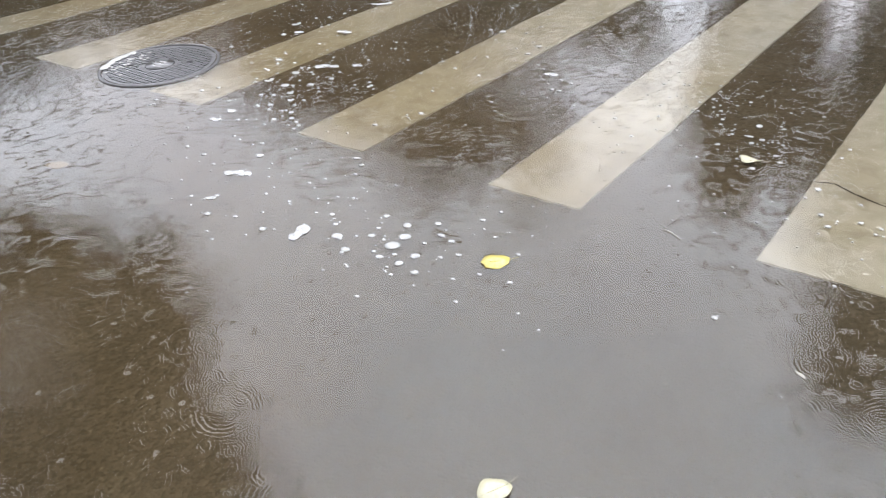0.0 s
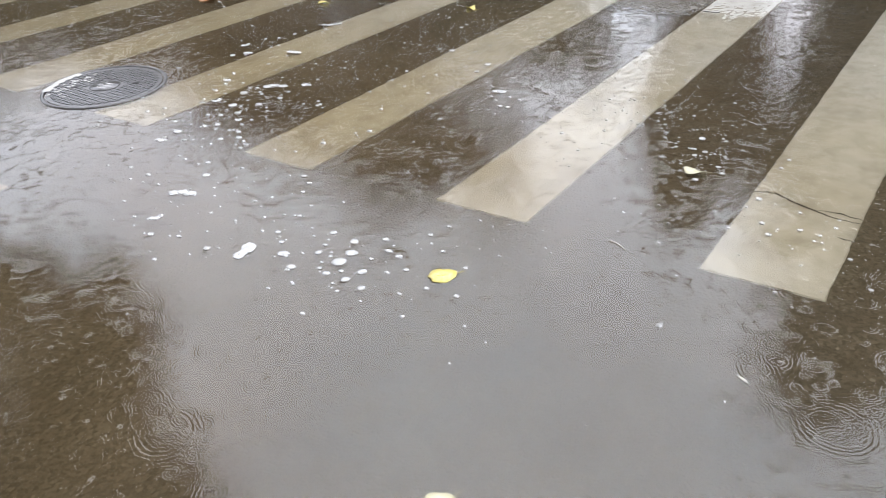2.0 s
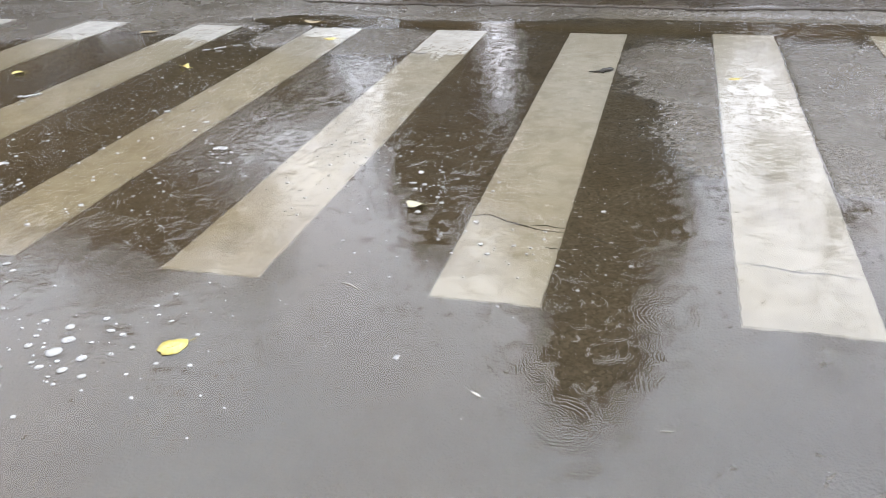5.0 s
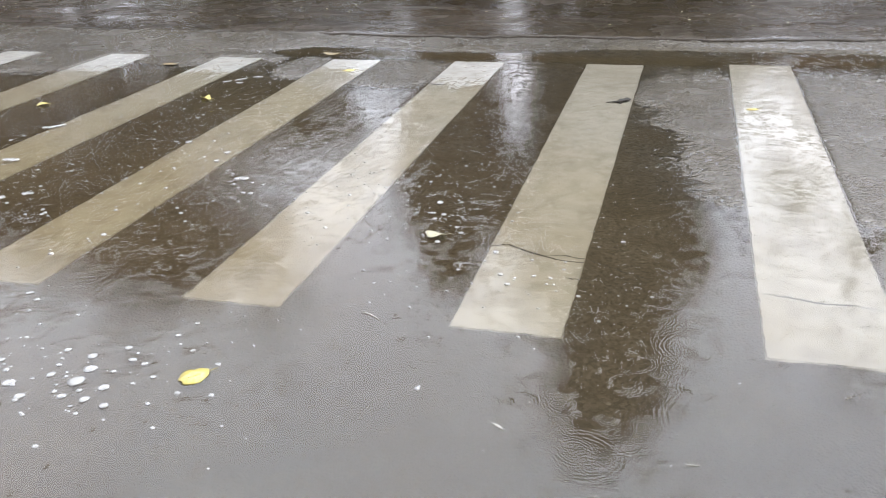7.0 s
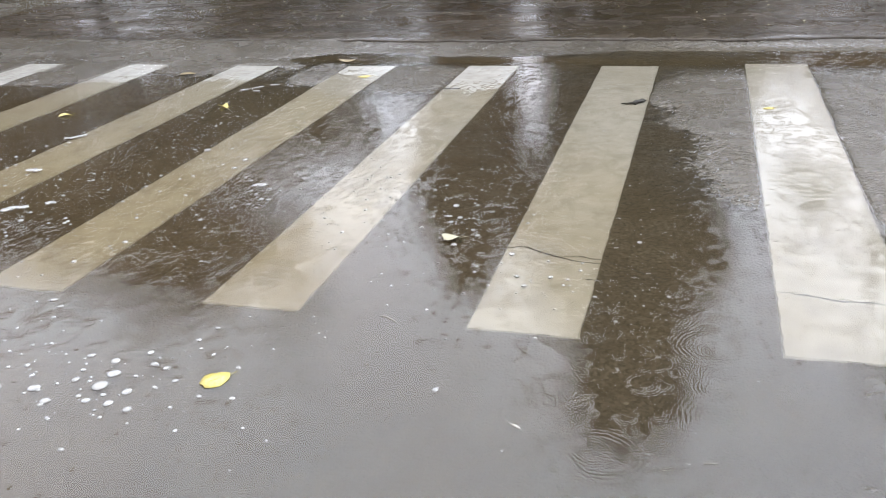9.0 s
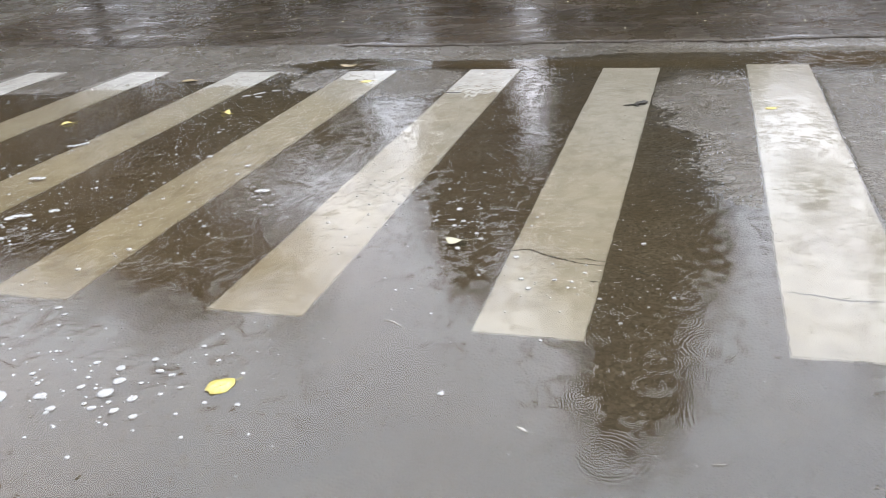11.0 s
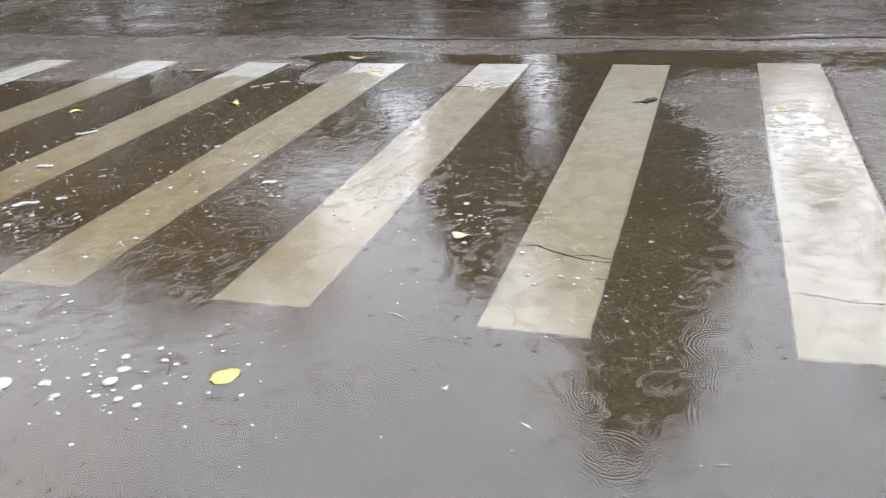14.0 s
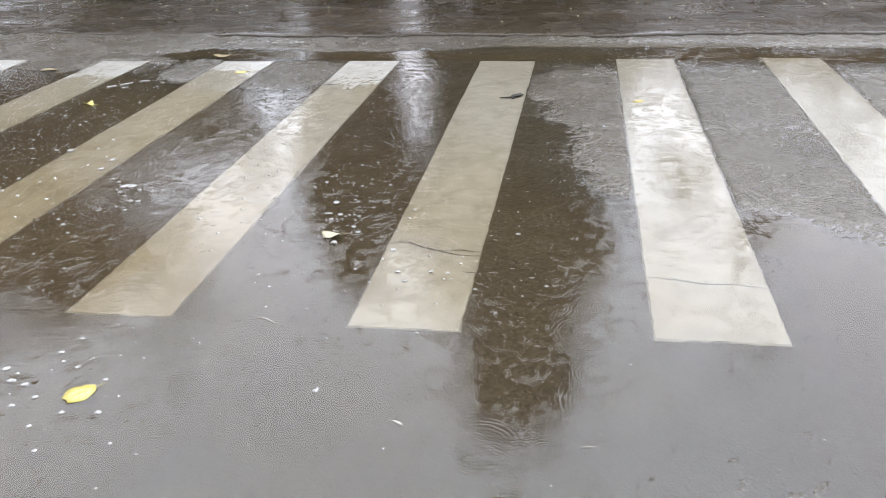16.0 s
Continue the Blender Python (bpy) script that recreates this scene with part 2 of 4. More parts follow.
IRON = plain_material("wet_cast_iron", (0.05, 0.048, 0.045), (0.15, 0.147, 0.142), 0.3, 40.0, 0.6, 0.5, 0.5)
WORN_GLINT_IRON = plain_material("worn_glint_iron", (0.2, 0.198, 0.19), (0.55, 0.54, 0.52), 0.25, 60.0, 0.4, 0.5, 0.6)
WOOD_CHIP = plain_material("pale_wood_chip", (0.6, 0.57, 0.5), (0.75, 0.73, 0.68), 0.5, 90.0)
BARK = plain_material("wet_bark", (0.03, 0.025, 0.018), (0.07, 0.058, 0.043), 0.7, 12.0, 0.0, 0.8)
CROWN_OLIVE = leaf_material("olive_foliage", (0.07, 0.064, 0.026), (0.172, 0.134, 0.048), 0.5, True)
CROWN_BROWN = leaf_material("brown_foliage", (0.104, 0.062, 0.025), (0.242, 0.14, 0.05), 0.5, True)
GRASS = plain_material("wet_grass", (0.04, 0.05, 0.018), (0.075, 0.08, 0.03), 0.6, 6.0, 0.0, 0.8)
PLASTER = plain_material("grey_plaster", (0.2, 0.195, 0.185), (0.27, 0.26, 0.245), 0.8, 2.0)


def foam_material():
    k = Mat("rain_foam")
    v = k.place()
    cells = k.node("TexVoronoi", {"Vector": v, "Scale": 300.0})
    n = k.bump(cells.outputs["Distance"], 0.6, 0.002)
    body = k.principled(Base_Color=(0.74, 0.74, 0.725), Roughness=0.25, Normal=n, Coat_Weight=0.5, Coat_Roughness=0.05)
    clear = k.node("BsdfTransparent", {"Color": (0.95, 0.95, 0.93, 1)}).outputs["BSDF"]
    # bubbles of uneven size: the water shows between them
    thin = k.level(k.noise(v, 130.0, 3), 0.4, 0.62, 0.04, 0.35)
    return k.finish(k.node("MixShader", {0: thin, 1: body, 2: clear}).outputs[0])


FOAM = foam_material()


def bubble_material():
    k = Mat("bubble_film")
    f = k.node("Fresnel", {"IOR": 1.6}).outputs["Fac"]
    shell = k.node("BsdfDiffuse", {"Color": (0.75, 0.75, 0.72, 1)}).outputs["BSDF"]
    clear = k.node("BsdfTransparent", {"Color": (0.95, 0.95, 0.93, 1)}).outputs["BSDF"]
    body = k.node("MixShader", {0: 0.66, 1: clear, 2: shell}).outputs[0]
    gloss = k.node("BsdfGlossy", {"Roughness": 0.05}).outputs["BSDF"]
    return k.finish(k.node("MixShader", {0: f, 1: body, 2: gloss}).outputs[0])


BUBBLE = bubble_material()


# ---- helpers for meshes ----
def mesh_from(name, verts, faces, material, smooth=True):
    me = bpy.data.meshes.new(name)
    me.from_pydata(verts, [], faces)
    me.materials.append(material)
    if smooth:
        me.polygons.foreach_set("use_smooth", [True] * len(me.polygons))
    me.update()
    return me


def part(name, bm, material, parent, label="", smooth=True):
    me = bpy.data.meshes.new(name)
    bm.to_mesh(me)
    bm.free()
    me.materials.append(material)
    if smooth:
        me.polygons.foreach_set("use_smooth", [True] * len(me.polygons))
    ob = new(name, me)
    ob.parent = parent
    if label:
        tagged(ob, label)
    return ob


def step(a, b, v):
    u = np.clip((np.asarray(v, float) - a) / (b - a), 0, 1)
    return u * u * (3 - 2 * u)


class Waves:
    """Smooth uneven field: a sum of seeded sine waves."""

    def __init__(self, seed, scale, count=14):
        r = np.random.RandomState(seed)
        ang = r.uniform(0, 2 * np.pi, count)
        k = r.uniform(0.5, 2.2, count) * scale
        self.kx, self.ky, self.ph = k * np.cos(ang), k * np.sin(ang), r.uniform(0, 6.28, count)
        self.a = 1 / np.sqrt(count)

    def __call__(self, x, y):
        x, y = np.asarray(x, float), np.asarray(y, float)
        return self.a * np.sin(x[..., None] * self.kx + y[..., None] * self.ky + self.ph).sum(-1)


W1, W2, W3 = Waves(3, 2.2), Waves(5, 7.0), Waves(8, 24.0)


def bump_at(x, y, cx, cy, rx, ry):
    return np.exp(-(((x - cx) / rx) ** 2 + ((y - cy) / ry) ** 2) ** 2)


# near left, near right, far left, far right (x), near y, far y
STRIPES = [
    (-6.46, -6.06, -5.95, -5.58, 0.0, 3.60),
    (-5.36, -4.96, -4.90, -4.53, 0.01, 3.60),
    (-4.268, -3.865, -3.84, -3.465, 0.01, 3.60),
    (-3.18, -2.784, -2.81, -2.435, 0.008, 3.59),
    (-2.092, -1.70, -1.82, -1.431, 0.003, 3.60),
    (-1.050, -0.656, -0.833, -0.455, 0.02, 3.63),
    (0.0, 0.389, 0.164, 0.570, 0.006, 3.674),
    (1.040, 1.473, 1.17, 1.581, 0.008, 3.74),
    (2.10, 2.52, 2.218, 2.633, 0.01, 3.79),
]


def on_stripe(x, y):
    """1 on the painted stripes, 0 off them."""
    hit = np.zeros(np.shape(x))
    for s in STRIPES:
        v = np.clip((y - s[4]) / (s[5] - s[4]), 0, 1)
        l, r = s[0] + (s[2] - s[0]) * v, s[1] + (s[3] - s[1]) * v
        inside = step(-0.02, -0.004, x - l) * step(-0.02, -0.004, r - x) * step(-0.02, -0.004, y - s[4]) * step(-0.02, -0.004, s[5] - y)
        hit = np.maximum(hit, inside)
    return hit


def ground_z(x, y):
    """The road's height; the standing water's level is 0."""
    x, y = np.asarray(x, float), np.asarray(y, float)
    wob = 0.10 * W1(x, y) + 0.05 * W2(x, y)
    z = -0.0115 + 0.0012 * W1(x, y) + 0.0065 * step(0.3, 2.6, y) - 0.007 * step(-0.1, -1.5, x) * step(3.3, 2.4, y)
    # the crown of the road on the right, the stripe ends on it, and what else stands out of the water
    right = step(0.45, 1.2, x + wob + 0.16 * np.exp(-(((y - 2.95) / 0.4) ** 2))) * step(0.75, 1.35, y + 2 * wob)
    right = right * (1 - 0.5 * np.exp(-(((y - 2.17 + 0.4 * wob) / 0.11) ** 2)))
    z = z + 0.0155 * right + 0.005 * step(0.7, 1.4, x + wob) * (1 - right)
    z = z - 0.0120 * bump_at(x + wob, y + wob, 1.72, 0.98, 0.15, 0.2)
    z = z + 0.0160 * bump_at(x, y, -1.22 + wob, 3.22, 0.5, 0.42)
    z = z + 0.0140 * bump_at(x, y, -1.98, 3.32, 0.2, 0.38)
    left = step(-0.1, 0.16, y - 3.28 + 0.42 * step(-3.3, -4.2, x) + 0.9 * wob) * step(-2.2, -2.5, x + wob)
    z = z + 0.0155 * left * (1 - 0.6 * step(0.25, 0.9, W1(1.3 * x + 4, 2.6 * y)))
    z = z - 0.0135 * right * step(3.12, 3.62, y + 0.8 * wob)
    z = z + 0.0150 * step(3.84, 4.12, y + 0.5 * wob - 0.3 * step(-0.2, 0.5, x))
    z = z - 0.012 * np.exp(-(((y - 3.78 + 0.3 * wob) / 0.1) ** 2)) * step(-2.9, -2.4, x)
    z = z + 0.0055 * step(0.35, -0.45, y + 0.6 + 0.4 * wob) * step(0.0, 1.0, x + wob)
    z = z + 0.0125 * step(-3.2, -4.4, x + wob) * step(0.6, -0.2, y + 0.3 * x + 1.4)
    # the far shores of the puddle
    z = z + 0.026 * np.maximum(np.maximum(step(-2.15, -2.5, y + wob), step(3.35, 3.9, x + 2 * wob)), step(-6.7, -7.3, x + wob))
    z = z + 0.0016 * W2(x, y) * 0.5 + 0.0007 * W3(x, y)
    # the paint lies in a shallow bed, so that rain always stands on it
    z = z + (np.minimum(z, -0.0052) - z) * on_stripe(x, y)
    far = np.maximum(np.abs(x) / 12, np.abs(y) / 12)
    return np.where(far > 1, 0.004, z)


# ---- ground: one sheet to the horizon ----
def build_ground():
    xs = np.concatenate([[-400, -150, -60, -25, -13, -10, -8.6], np.arange(-7.7, 4.25, 0.018), [4.6, 5.2, 7, 10, 13, 25, 60, 150, 400]])
    ys = np.concatenate([[-400, -150, -60, -25, -13, -8, -5, -3.6, -3.0], np.arange(-2.75, 4.9, 0.018), [5.3, 6, 8, 10, 13, 25, 60, 150, 400]])
    X, Y = np.meshgrid(xs, ys)
    Z = ground_z(X, Y)
    near = (np.abs(X) < 7.7) & (np.abs(Y) < 5)
    Z = Z + np.where(near, np.random.RandomState(4).normal(0, 1, Z.shape) * np.where(np.abs(Z) < 0.006, 0.0028, 0.0009) * (1 - 0.8 * on_stripe(X, Y)), 0)
    verts = np.stack([X, Y, Z], -1).reshape(-1, 3)
    nx, ny = len(xs), len(ys)
    i = (np.arange(ny - 1)[:, None] * nx + np.arange(nx - 1)).ravel()
    faces = np.stack([i, i + 1, i + nx + 1, i + nx], -1)
    ob = new("road", mesh_from("road", verts.tolist(), faces.tolist(), ASPHALT))
    return tagged(ob, "worn grey asphalt road, soaked and partly under rainwater", "road", kind="structure")


build_ground()


def build_water():
    xs, ys = np.arange(-7.6, 4.2, 0.03), np.arange(-2.6, 4.15, 0.03)
    X, Y = np.meshgrid(xs, ys)
    a, b = Waves(21, 60, 20), Waves(22, 25, 16)
    Z = 0.00003 * a(X, Y) + 0.00003 * b(X, Y)
    verts = np.stack([X, Y, Z], -1).reshape(-1, 3)
    nx, ny = len(xs), len(ys)
    i = (np.arange(ny - 1)[:, None] * nx + np.arange(nx - 1)).ravel()
    faces = np.stack([i, i + 1, i + nx + 1, i + nx], -1)
    me = mesh_from("water", verts.tolist(), faces.tolist(), WATER)
    me.attributes.new("depth", "FLOAT", "POINT").data.foreach_set("value", np.clip(-ground_z(X, Y), 0, 1).ravel().astype(np.float32))
    ob = new("water", me)
    return tagged(ob, "shallow murky rain puddle rippled by falling drops", "water", kind="structure")


build_water()


def build_overlay():
    """The newer asphalt layer whose broken edge stands a little over the road."""
    xs = np.concatenate([[-40, -20], np.arange(-12, 8, 0.04), [12, 20, 40]])
    edge = Waves(31, 3.5)
    fine = Waves(32, 22.0)
    y0 = 4.40 + 0.035 * np.clip(np.abs(xs + 1.5) - 1.0, 0, 8) + 0.025 * edge(xs, 0 * xs) + 0.014 * fine(xs, 0 * xs)
    low, fast = Waves(41, 9.0, 20), Waves(42, 26.0, 26)
    rows = [(-0.005, -0.02), (0.0, 0.018), (0.012, 0.026), (0.05, 0.029)]
    rows += [(d, 0.03 + 0.006 * d) for d in np.arange(0.1, 3.9, 0.045)] + [(4.5, 0.056), (5.5, 0.06), (6.5, 0.06)]
    verts, nx = [], len(xs)
    for dy, z in rows:
        y = y0 + dy if dy < 6 else np.full(nx, 11.0)
        rough = (0.0013 * low(xs, y) + 0.0006 * fast(xs, y)) * min(1.0, max(0.0, dy) * 6) if dy < 4 else 0 * xs
        verts += np.stack([xs, y, z + rough], -1).tolist()
    faces = [(r * nx + c, r * nx + c + 1, (r + 1) * nx + c + 1, (r + 1) * nx + c) for r in range(len(rows) - 1) for c in range(nx - 1)]
    ob = new("asphalt_layer", mesh_from("asphalt_layer", verts, faces, OVERLAY))
    return tagged(ob, "darker asphalt layer with a ragged raised edge", "road", kind="structure")


build_overlay()


def box(bm, x0, x1, y0, y1, z0, z1):
    m = Matrix.LocRotScale(((x0 + x1) / 2, (y0 + y1) / 2, (z0 + z1) / 2), None, (x1 - x0, y1 - y0, z1 - z0))
    bmesh.ops.create_cube(bm, size=1, matrix=m)


def build_verge():
    bm = bmesh.new()
    for i in range(60):
        box(bm, -60 + 2 * i + 0.01, -60 + 2 * i + 1.99, 10.9, 11.05, -0.05, 0.19)
    bmesh.ops.bevel(bm, geom=[e for e in bm.edges], offset=0.015, segments=1, affect="EDGES")
    kerb = part("kerb", bm, PLASTER, None)
    tagged(kerb, "grey concrete kerb stones along the road", "kerb", kind="structure")
    bm = bmesh.new()
    bmesh.ops.create_grid(bm, x_segments=80, y_segments=20, size=1, matrix=Matrix.LocRotScale((0, 31, 0.16), None, (60, 19.9, 1)))
    for v in bm.verts:
        v.co.z += 0.04 * float(W1(v.co.x * 0.3, v.co.y * 0.3)) + 0.06
    verge = part("grass_verge", bm, GRASS, None)
    tagged(verge, "wet grass verge beyond the road", "grass", kind="structure")


build_verge()


# unseen wall, added to keep the southern sky's light off the road
def build_back_wall():
    bm = bmesh.new()
    box(bm, -45, 45, -7.4, -7, -0.02, 15)
    wall = part("sky_block_wall", bm, PLASTER, None, smooth=False)
    tagged(wall, "unseen plain grey wall added behind the camera to block sky light", "wall", kind="structure")


build_back_wall()

# ---- the crossing ----
def stripe_xy(s, u, v):
    l = s[0] - (0.009 if s[0] < -0.5 else 0.004) + (s[2] - s[0]) * v
    r = s[1] + 0.004 + (s[3] - s[1]) * v
    return l + (r - l) * u, s[4] + (s[5] - s[4]) * v


# from where on each stripe's far end stands out of the water
BARE_FROM = [2.6, 2.7, 3.0, 3.12, 3.2, 3.0, 9.0, 9.0, 9.0]


def crosswalk_stripe(s, seed, shallow):
    """shallow: the paint stands higher, with only a film of rain on it."""
    nu, nv = 24, 210
    ragged = Waves(100 + seed, 30.0)
    rough = Waves(200 + seed, 90.0)
    verts = []
    for j in range(nv + 1):
        for i in range(nu + 1):
            x, y = stripe_xy(s, i / nu, j / nv)
            wear = 0.0011 * float(ragged(y, i // nu * 5.0)) + 0.0022 * float(rough(y, i // nu * 3.0))
            if i in (0, nu):
                x += wear
            if j in (0, nv):
                y += 0.004 * float(ragged(x * 2, j)) + 0.002 * float(rough(x, j))
            edge = i in (0, nu) or j in (0, nv)
            if (i in (1, nu - 1) or j in (1, nv - 1)) and not edge:
                u0 = 0.012 if i == 1 else 0.988 if i == nu - 1 else i / nu
                v0 = 0.0015 if j == 1 else 0.9985 if j == nv - 1 else j / nv
                x, y = stripe_xy(s, u0, v0)
                if i in (1, nu - 1):
                    x += wear
            verts.append((x, y, edge))
    flat = np.array(verts, float)
    low = ground_z(flat[:, 0], flat[:, 1])
    top = np.full(len(flat), -0.0014) if shallow else low + 0.0035
    top = np.minimum(top + np.random.RandomState(900 + seed).normal(0, 0.0003, len(flat)), -0.0009)
    shore = flat[:, 1] + 0.35 * flat[:, 0] - 0.35 * s[2] + 0.12 * W1(flat[:, 0], flat[:, 1]) + 0.05 * W3(flat[:, 0], flat[:, 1])
    bare = step(BARE_FROM[seed] - 0.6, BARE_FROM[seed] + 0.6, shore)
    top = top + (0.0015 + np.random.RandomState(950 + seed).normal(0, 0.0011, len(flat)) - top) * bare
    flat[:, 2] = np.where(flat[:, 2] > 0.5, low - 0.002, top)
    verts = flat.tolist()
    w = nu + 1
    faces = [(j * w + i, j * w + i + 1, (j + 1) * w + i + 1, (j + 1) * w + i) for j in range(nv) for i in range(nu)]
    me = mesh_from("crosswalk_stripe", verts, faces, PAINT)
    me.set_sharp_from_angle(angle=radians(25))
    ob = new("crosswalk_stripe", me)
    return ob


stripes = []
for n, s in enumerate(STRIPES):
    dry = n >= 7
    ob = crosswalk_stripe(s, n, dry)
    tagged(ob, "white painted crossing stripe under a clear film of rain" if dry else "dull white crossing stripe seen through muddy rainwater", "road marking", "stripes of the zebra crossing")
    stripes.append(ob)


def crack(path, width, parent, seed, lift=0.0048):
    """A thin ragged crack, laid as a dark strip along a line of points on the ground."""
    r = random.Random(seed)
    pts = []
    for (x0, y0), (x1, y1) in zip(path, path[1:]):
        n = max(2, int(math.hypot(x1 - x0, y1 - y0) / 0.012))
        for k in range(n):
            u = k / n
            pts.append((x0 + (x1 - x0) * u + r.uniform(-0.003, 0.003), y0 + (y1 - y0) * u + r.uniform(-0.004, 0.004)))
    pts.append(path[-1])
    bm = bmesh.new()
    last = None
    for k, (x, y) in enumerate(pts):
        a, b = pts[max(k - 1, 0)], pts[min(k + 1, len(pts) - 1)]
        d = Vector((b[0] - a[0], b[1] - a[1])).normalized()
        w = width * r.uniform(0.35, 1.1) * (0.3 + 0.7 * math.sin(math.pi * (k + 0.6) / (len(pts) + 0.2)))
        z = max(float(ground_z(x, y)) + lift, -0.0004 if x > 1 else -1.0)
        now = [bm.verts.new((x - d.y * w * q, y + d.x * w * q, z - abs(q) * 0.0004)) for q in (-1, 0, 1)]
        if last:
            bm.faces.new((last[0], last[1], now[1], now[0]))
            bm.faces.new((last[1], last[2], now[2], now[1]))
        last = now
    return part("crack", bm, CRACK, parent)


crack([(-0.02, 0.63), (0.10, 0.66), (0.17, 0.62), (0.27, 0.575), (0.34, 0.555), (0.42, 0.555)], 0.0062, stripes[6], 1)
crack([(0.25, 0.59), (0.33, 0.60), (0.42, 0.585)], 0.004, stripes[6], 2)
crack([(0.36, 0.42), (0.41, 0.415)], 0.004, stripes[6], 3)
crack([(1.06, 0.425), (1.16, 0.41), (1.27, 0.385), (1.36, 0.395), (1.49, 0.37)], 0.006, stripes[7], 4)
crack([(-1.66, 0.78), (-1.60, 0.70), (-1.57, 0.60)], 0.006, stripes[4], 5)


# ---- manhole ----
def manhole(cx, cy, r):
    root = new("manhole_cover")
    root.location, root.scale = (cx, cy, 0), (1, 1, 0.4)
    bm = bmesh.new()
    prof = [(r + 0.022, -0.02), (r + 0.022, 0.012), (r + 0.018, 0.016), (r + 0.008, 0.016), (r + 0.004, 0.012), (r + 0.004, -0.02)]
    n = 64
    rings = [[bm.verts.new((p * math.cos(2 * math.pi * k / n), p * math.sin(2 * math.pi * k / n), z)) for p, z in prof] for k in range(n)]
    for k in range(n):
        for q in range(len(prof) - 1):
            bm.faces.new((rings[k][q], rings[(k + 1) % n][q], rings[(k + 1) % n][q + 1], rings[k][q + 1]))
    part("frame_ring", bm, IRON, root)
    bm = bmesh.new()
    bmesh.ops.create_circle(bm, cap_ends=True, radius=r - 0.004, segments=64, matrix=Matrix.Translation((0, 0, 0.006)))
    part("plate", bm, IRON, root)
    # raised grid
    bm = bmesh.new()
    for axis in (0, 1):
        for k in range(-11, 12):
            c = k * 0.028
            h = math.sqrt(max(0.0, (r - 0.03) ** 2 - c * c))
            for lo, hi in ((-h, -0.09 if abs(c) < 0.09 else 0.0), (0.09 if abs(c) < 0.09 else 0.0, h)):
                if hi - lo < 0.02:
                    continue
                if axis == 0:
                    box(bm, c - 0.005, c + 0.005, lo, hi, 0.004, 0.0135)
                else:
                    box(bm, lo, hi, c - 0.005, c + 0.005, 0.004, 0.013)
    part("ribs", bm, IRON, root, smooth=False)
    bm = bmesh.new()
    bmesh.ops.create_cone(bm, cap_ends=True, segments=40, radius1=0.085, radius2=0.08, depth=0.012, matrix=Matrix.Translation((0, 0, 0.010)))
    part("boss", bm, IRON, root)
    # worn mark; its pale iron colour also stands for the centre's wet glints
    bm = bmesh.new()
    for x0, x1, y0, y1 in ((-0.06, 0.06, -0.012, 0.012), (-0.045, 0.03, 0.022, 0.04), (-0.03, 0.05, -0.042, -0.024)):
        box(bm, x0, x1, y0, y1, 0.014, 0.0195)
    bmesh.ops.bevel(bm, geom=list(bm.edges), offset=0.003, segments=1, affect="EDGES")
    part("raised_mark", bm, WORN_GLINT_IRON, root, "worn raised mark, its wet glints put into the pale colour")
    # lift holes are raised dark discs, the shade of an opening put into colour
    for ang in (40, 215):
        bm = bmesh.new()
        a = radians(ang)
        bmesh.ops.create_cone(bm, cap_ends=True, segments=16, radius1=0.02, radius2=0.018, depth=0.012, matrix=Matrix.Translation((0.17 * math.cos(a), 0.17 * math.sin(a), 0.0095)))
        part("lift_hole_dark", bm, CRACK, root)
    # a smear of stripe paint over the rim
    bm = bmesh.new()
    last = None
    for k in range(15):
        a = radians(224 - 4 * k)
        now = [bm.verts.new((q * math.cos(a), q * math.sin(a), 0.0175)) for q in (r - 0.03 + 0.01 * math.sin(2.3 * k), r + 0.012 + 0.006 * math.sin(k))]
        if last:
            bm.faces.new((last[0], last[1], now[1], now[0]))
        last = now
    part("paint_smear", bm, PAINT, root, "white road paint over the iron rim")
    # small flat white specks over one side of the grid
    rnd = random.Random(14)
    bm = bmesh.new()
    for _ in range(60):
        a, q = radians(rnd.gauss(195, 26)), rnd.uniform(0.45, 0.95) * r
        size = rnd.uniform(0.005, 0.014)
        rim = [bm.verts.new((q * math.cos(a) + size * rnd.uniform(0.6, 1.2) * math.cos(k * 1.047), q * math.sin(a) + size * rnd.uniform(0.6, 1.2) * math.sin(k * 1.047), 0.0145)) for k in range(6)]
        bm.faces.new(rim)
    tagged(part("white_specks", bm, PAINT, root), "small white specks on the grid", kind="stuff")
    return tagged(root, "round cast-iron manhole cover with a raised grid", "manhole cover")


manhole(-3.43, 0.275, 0.318)


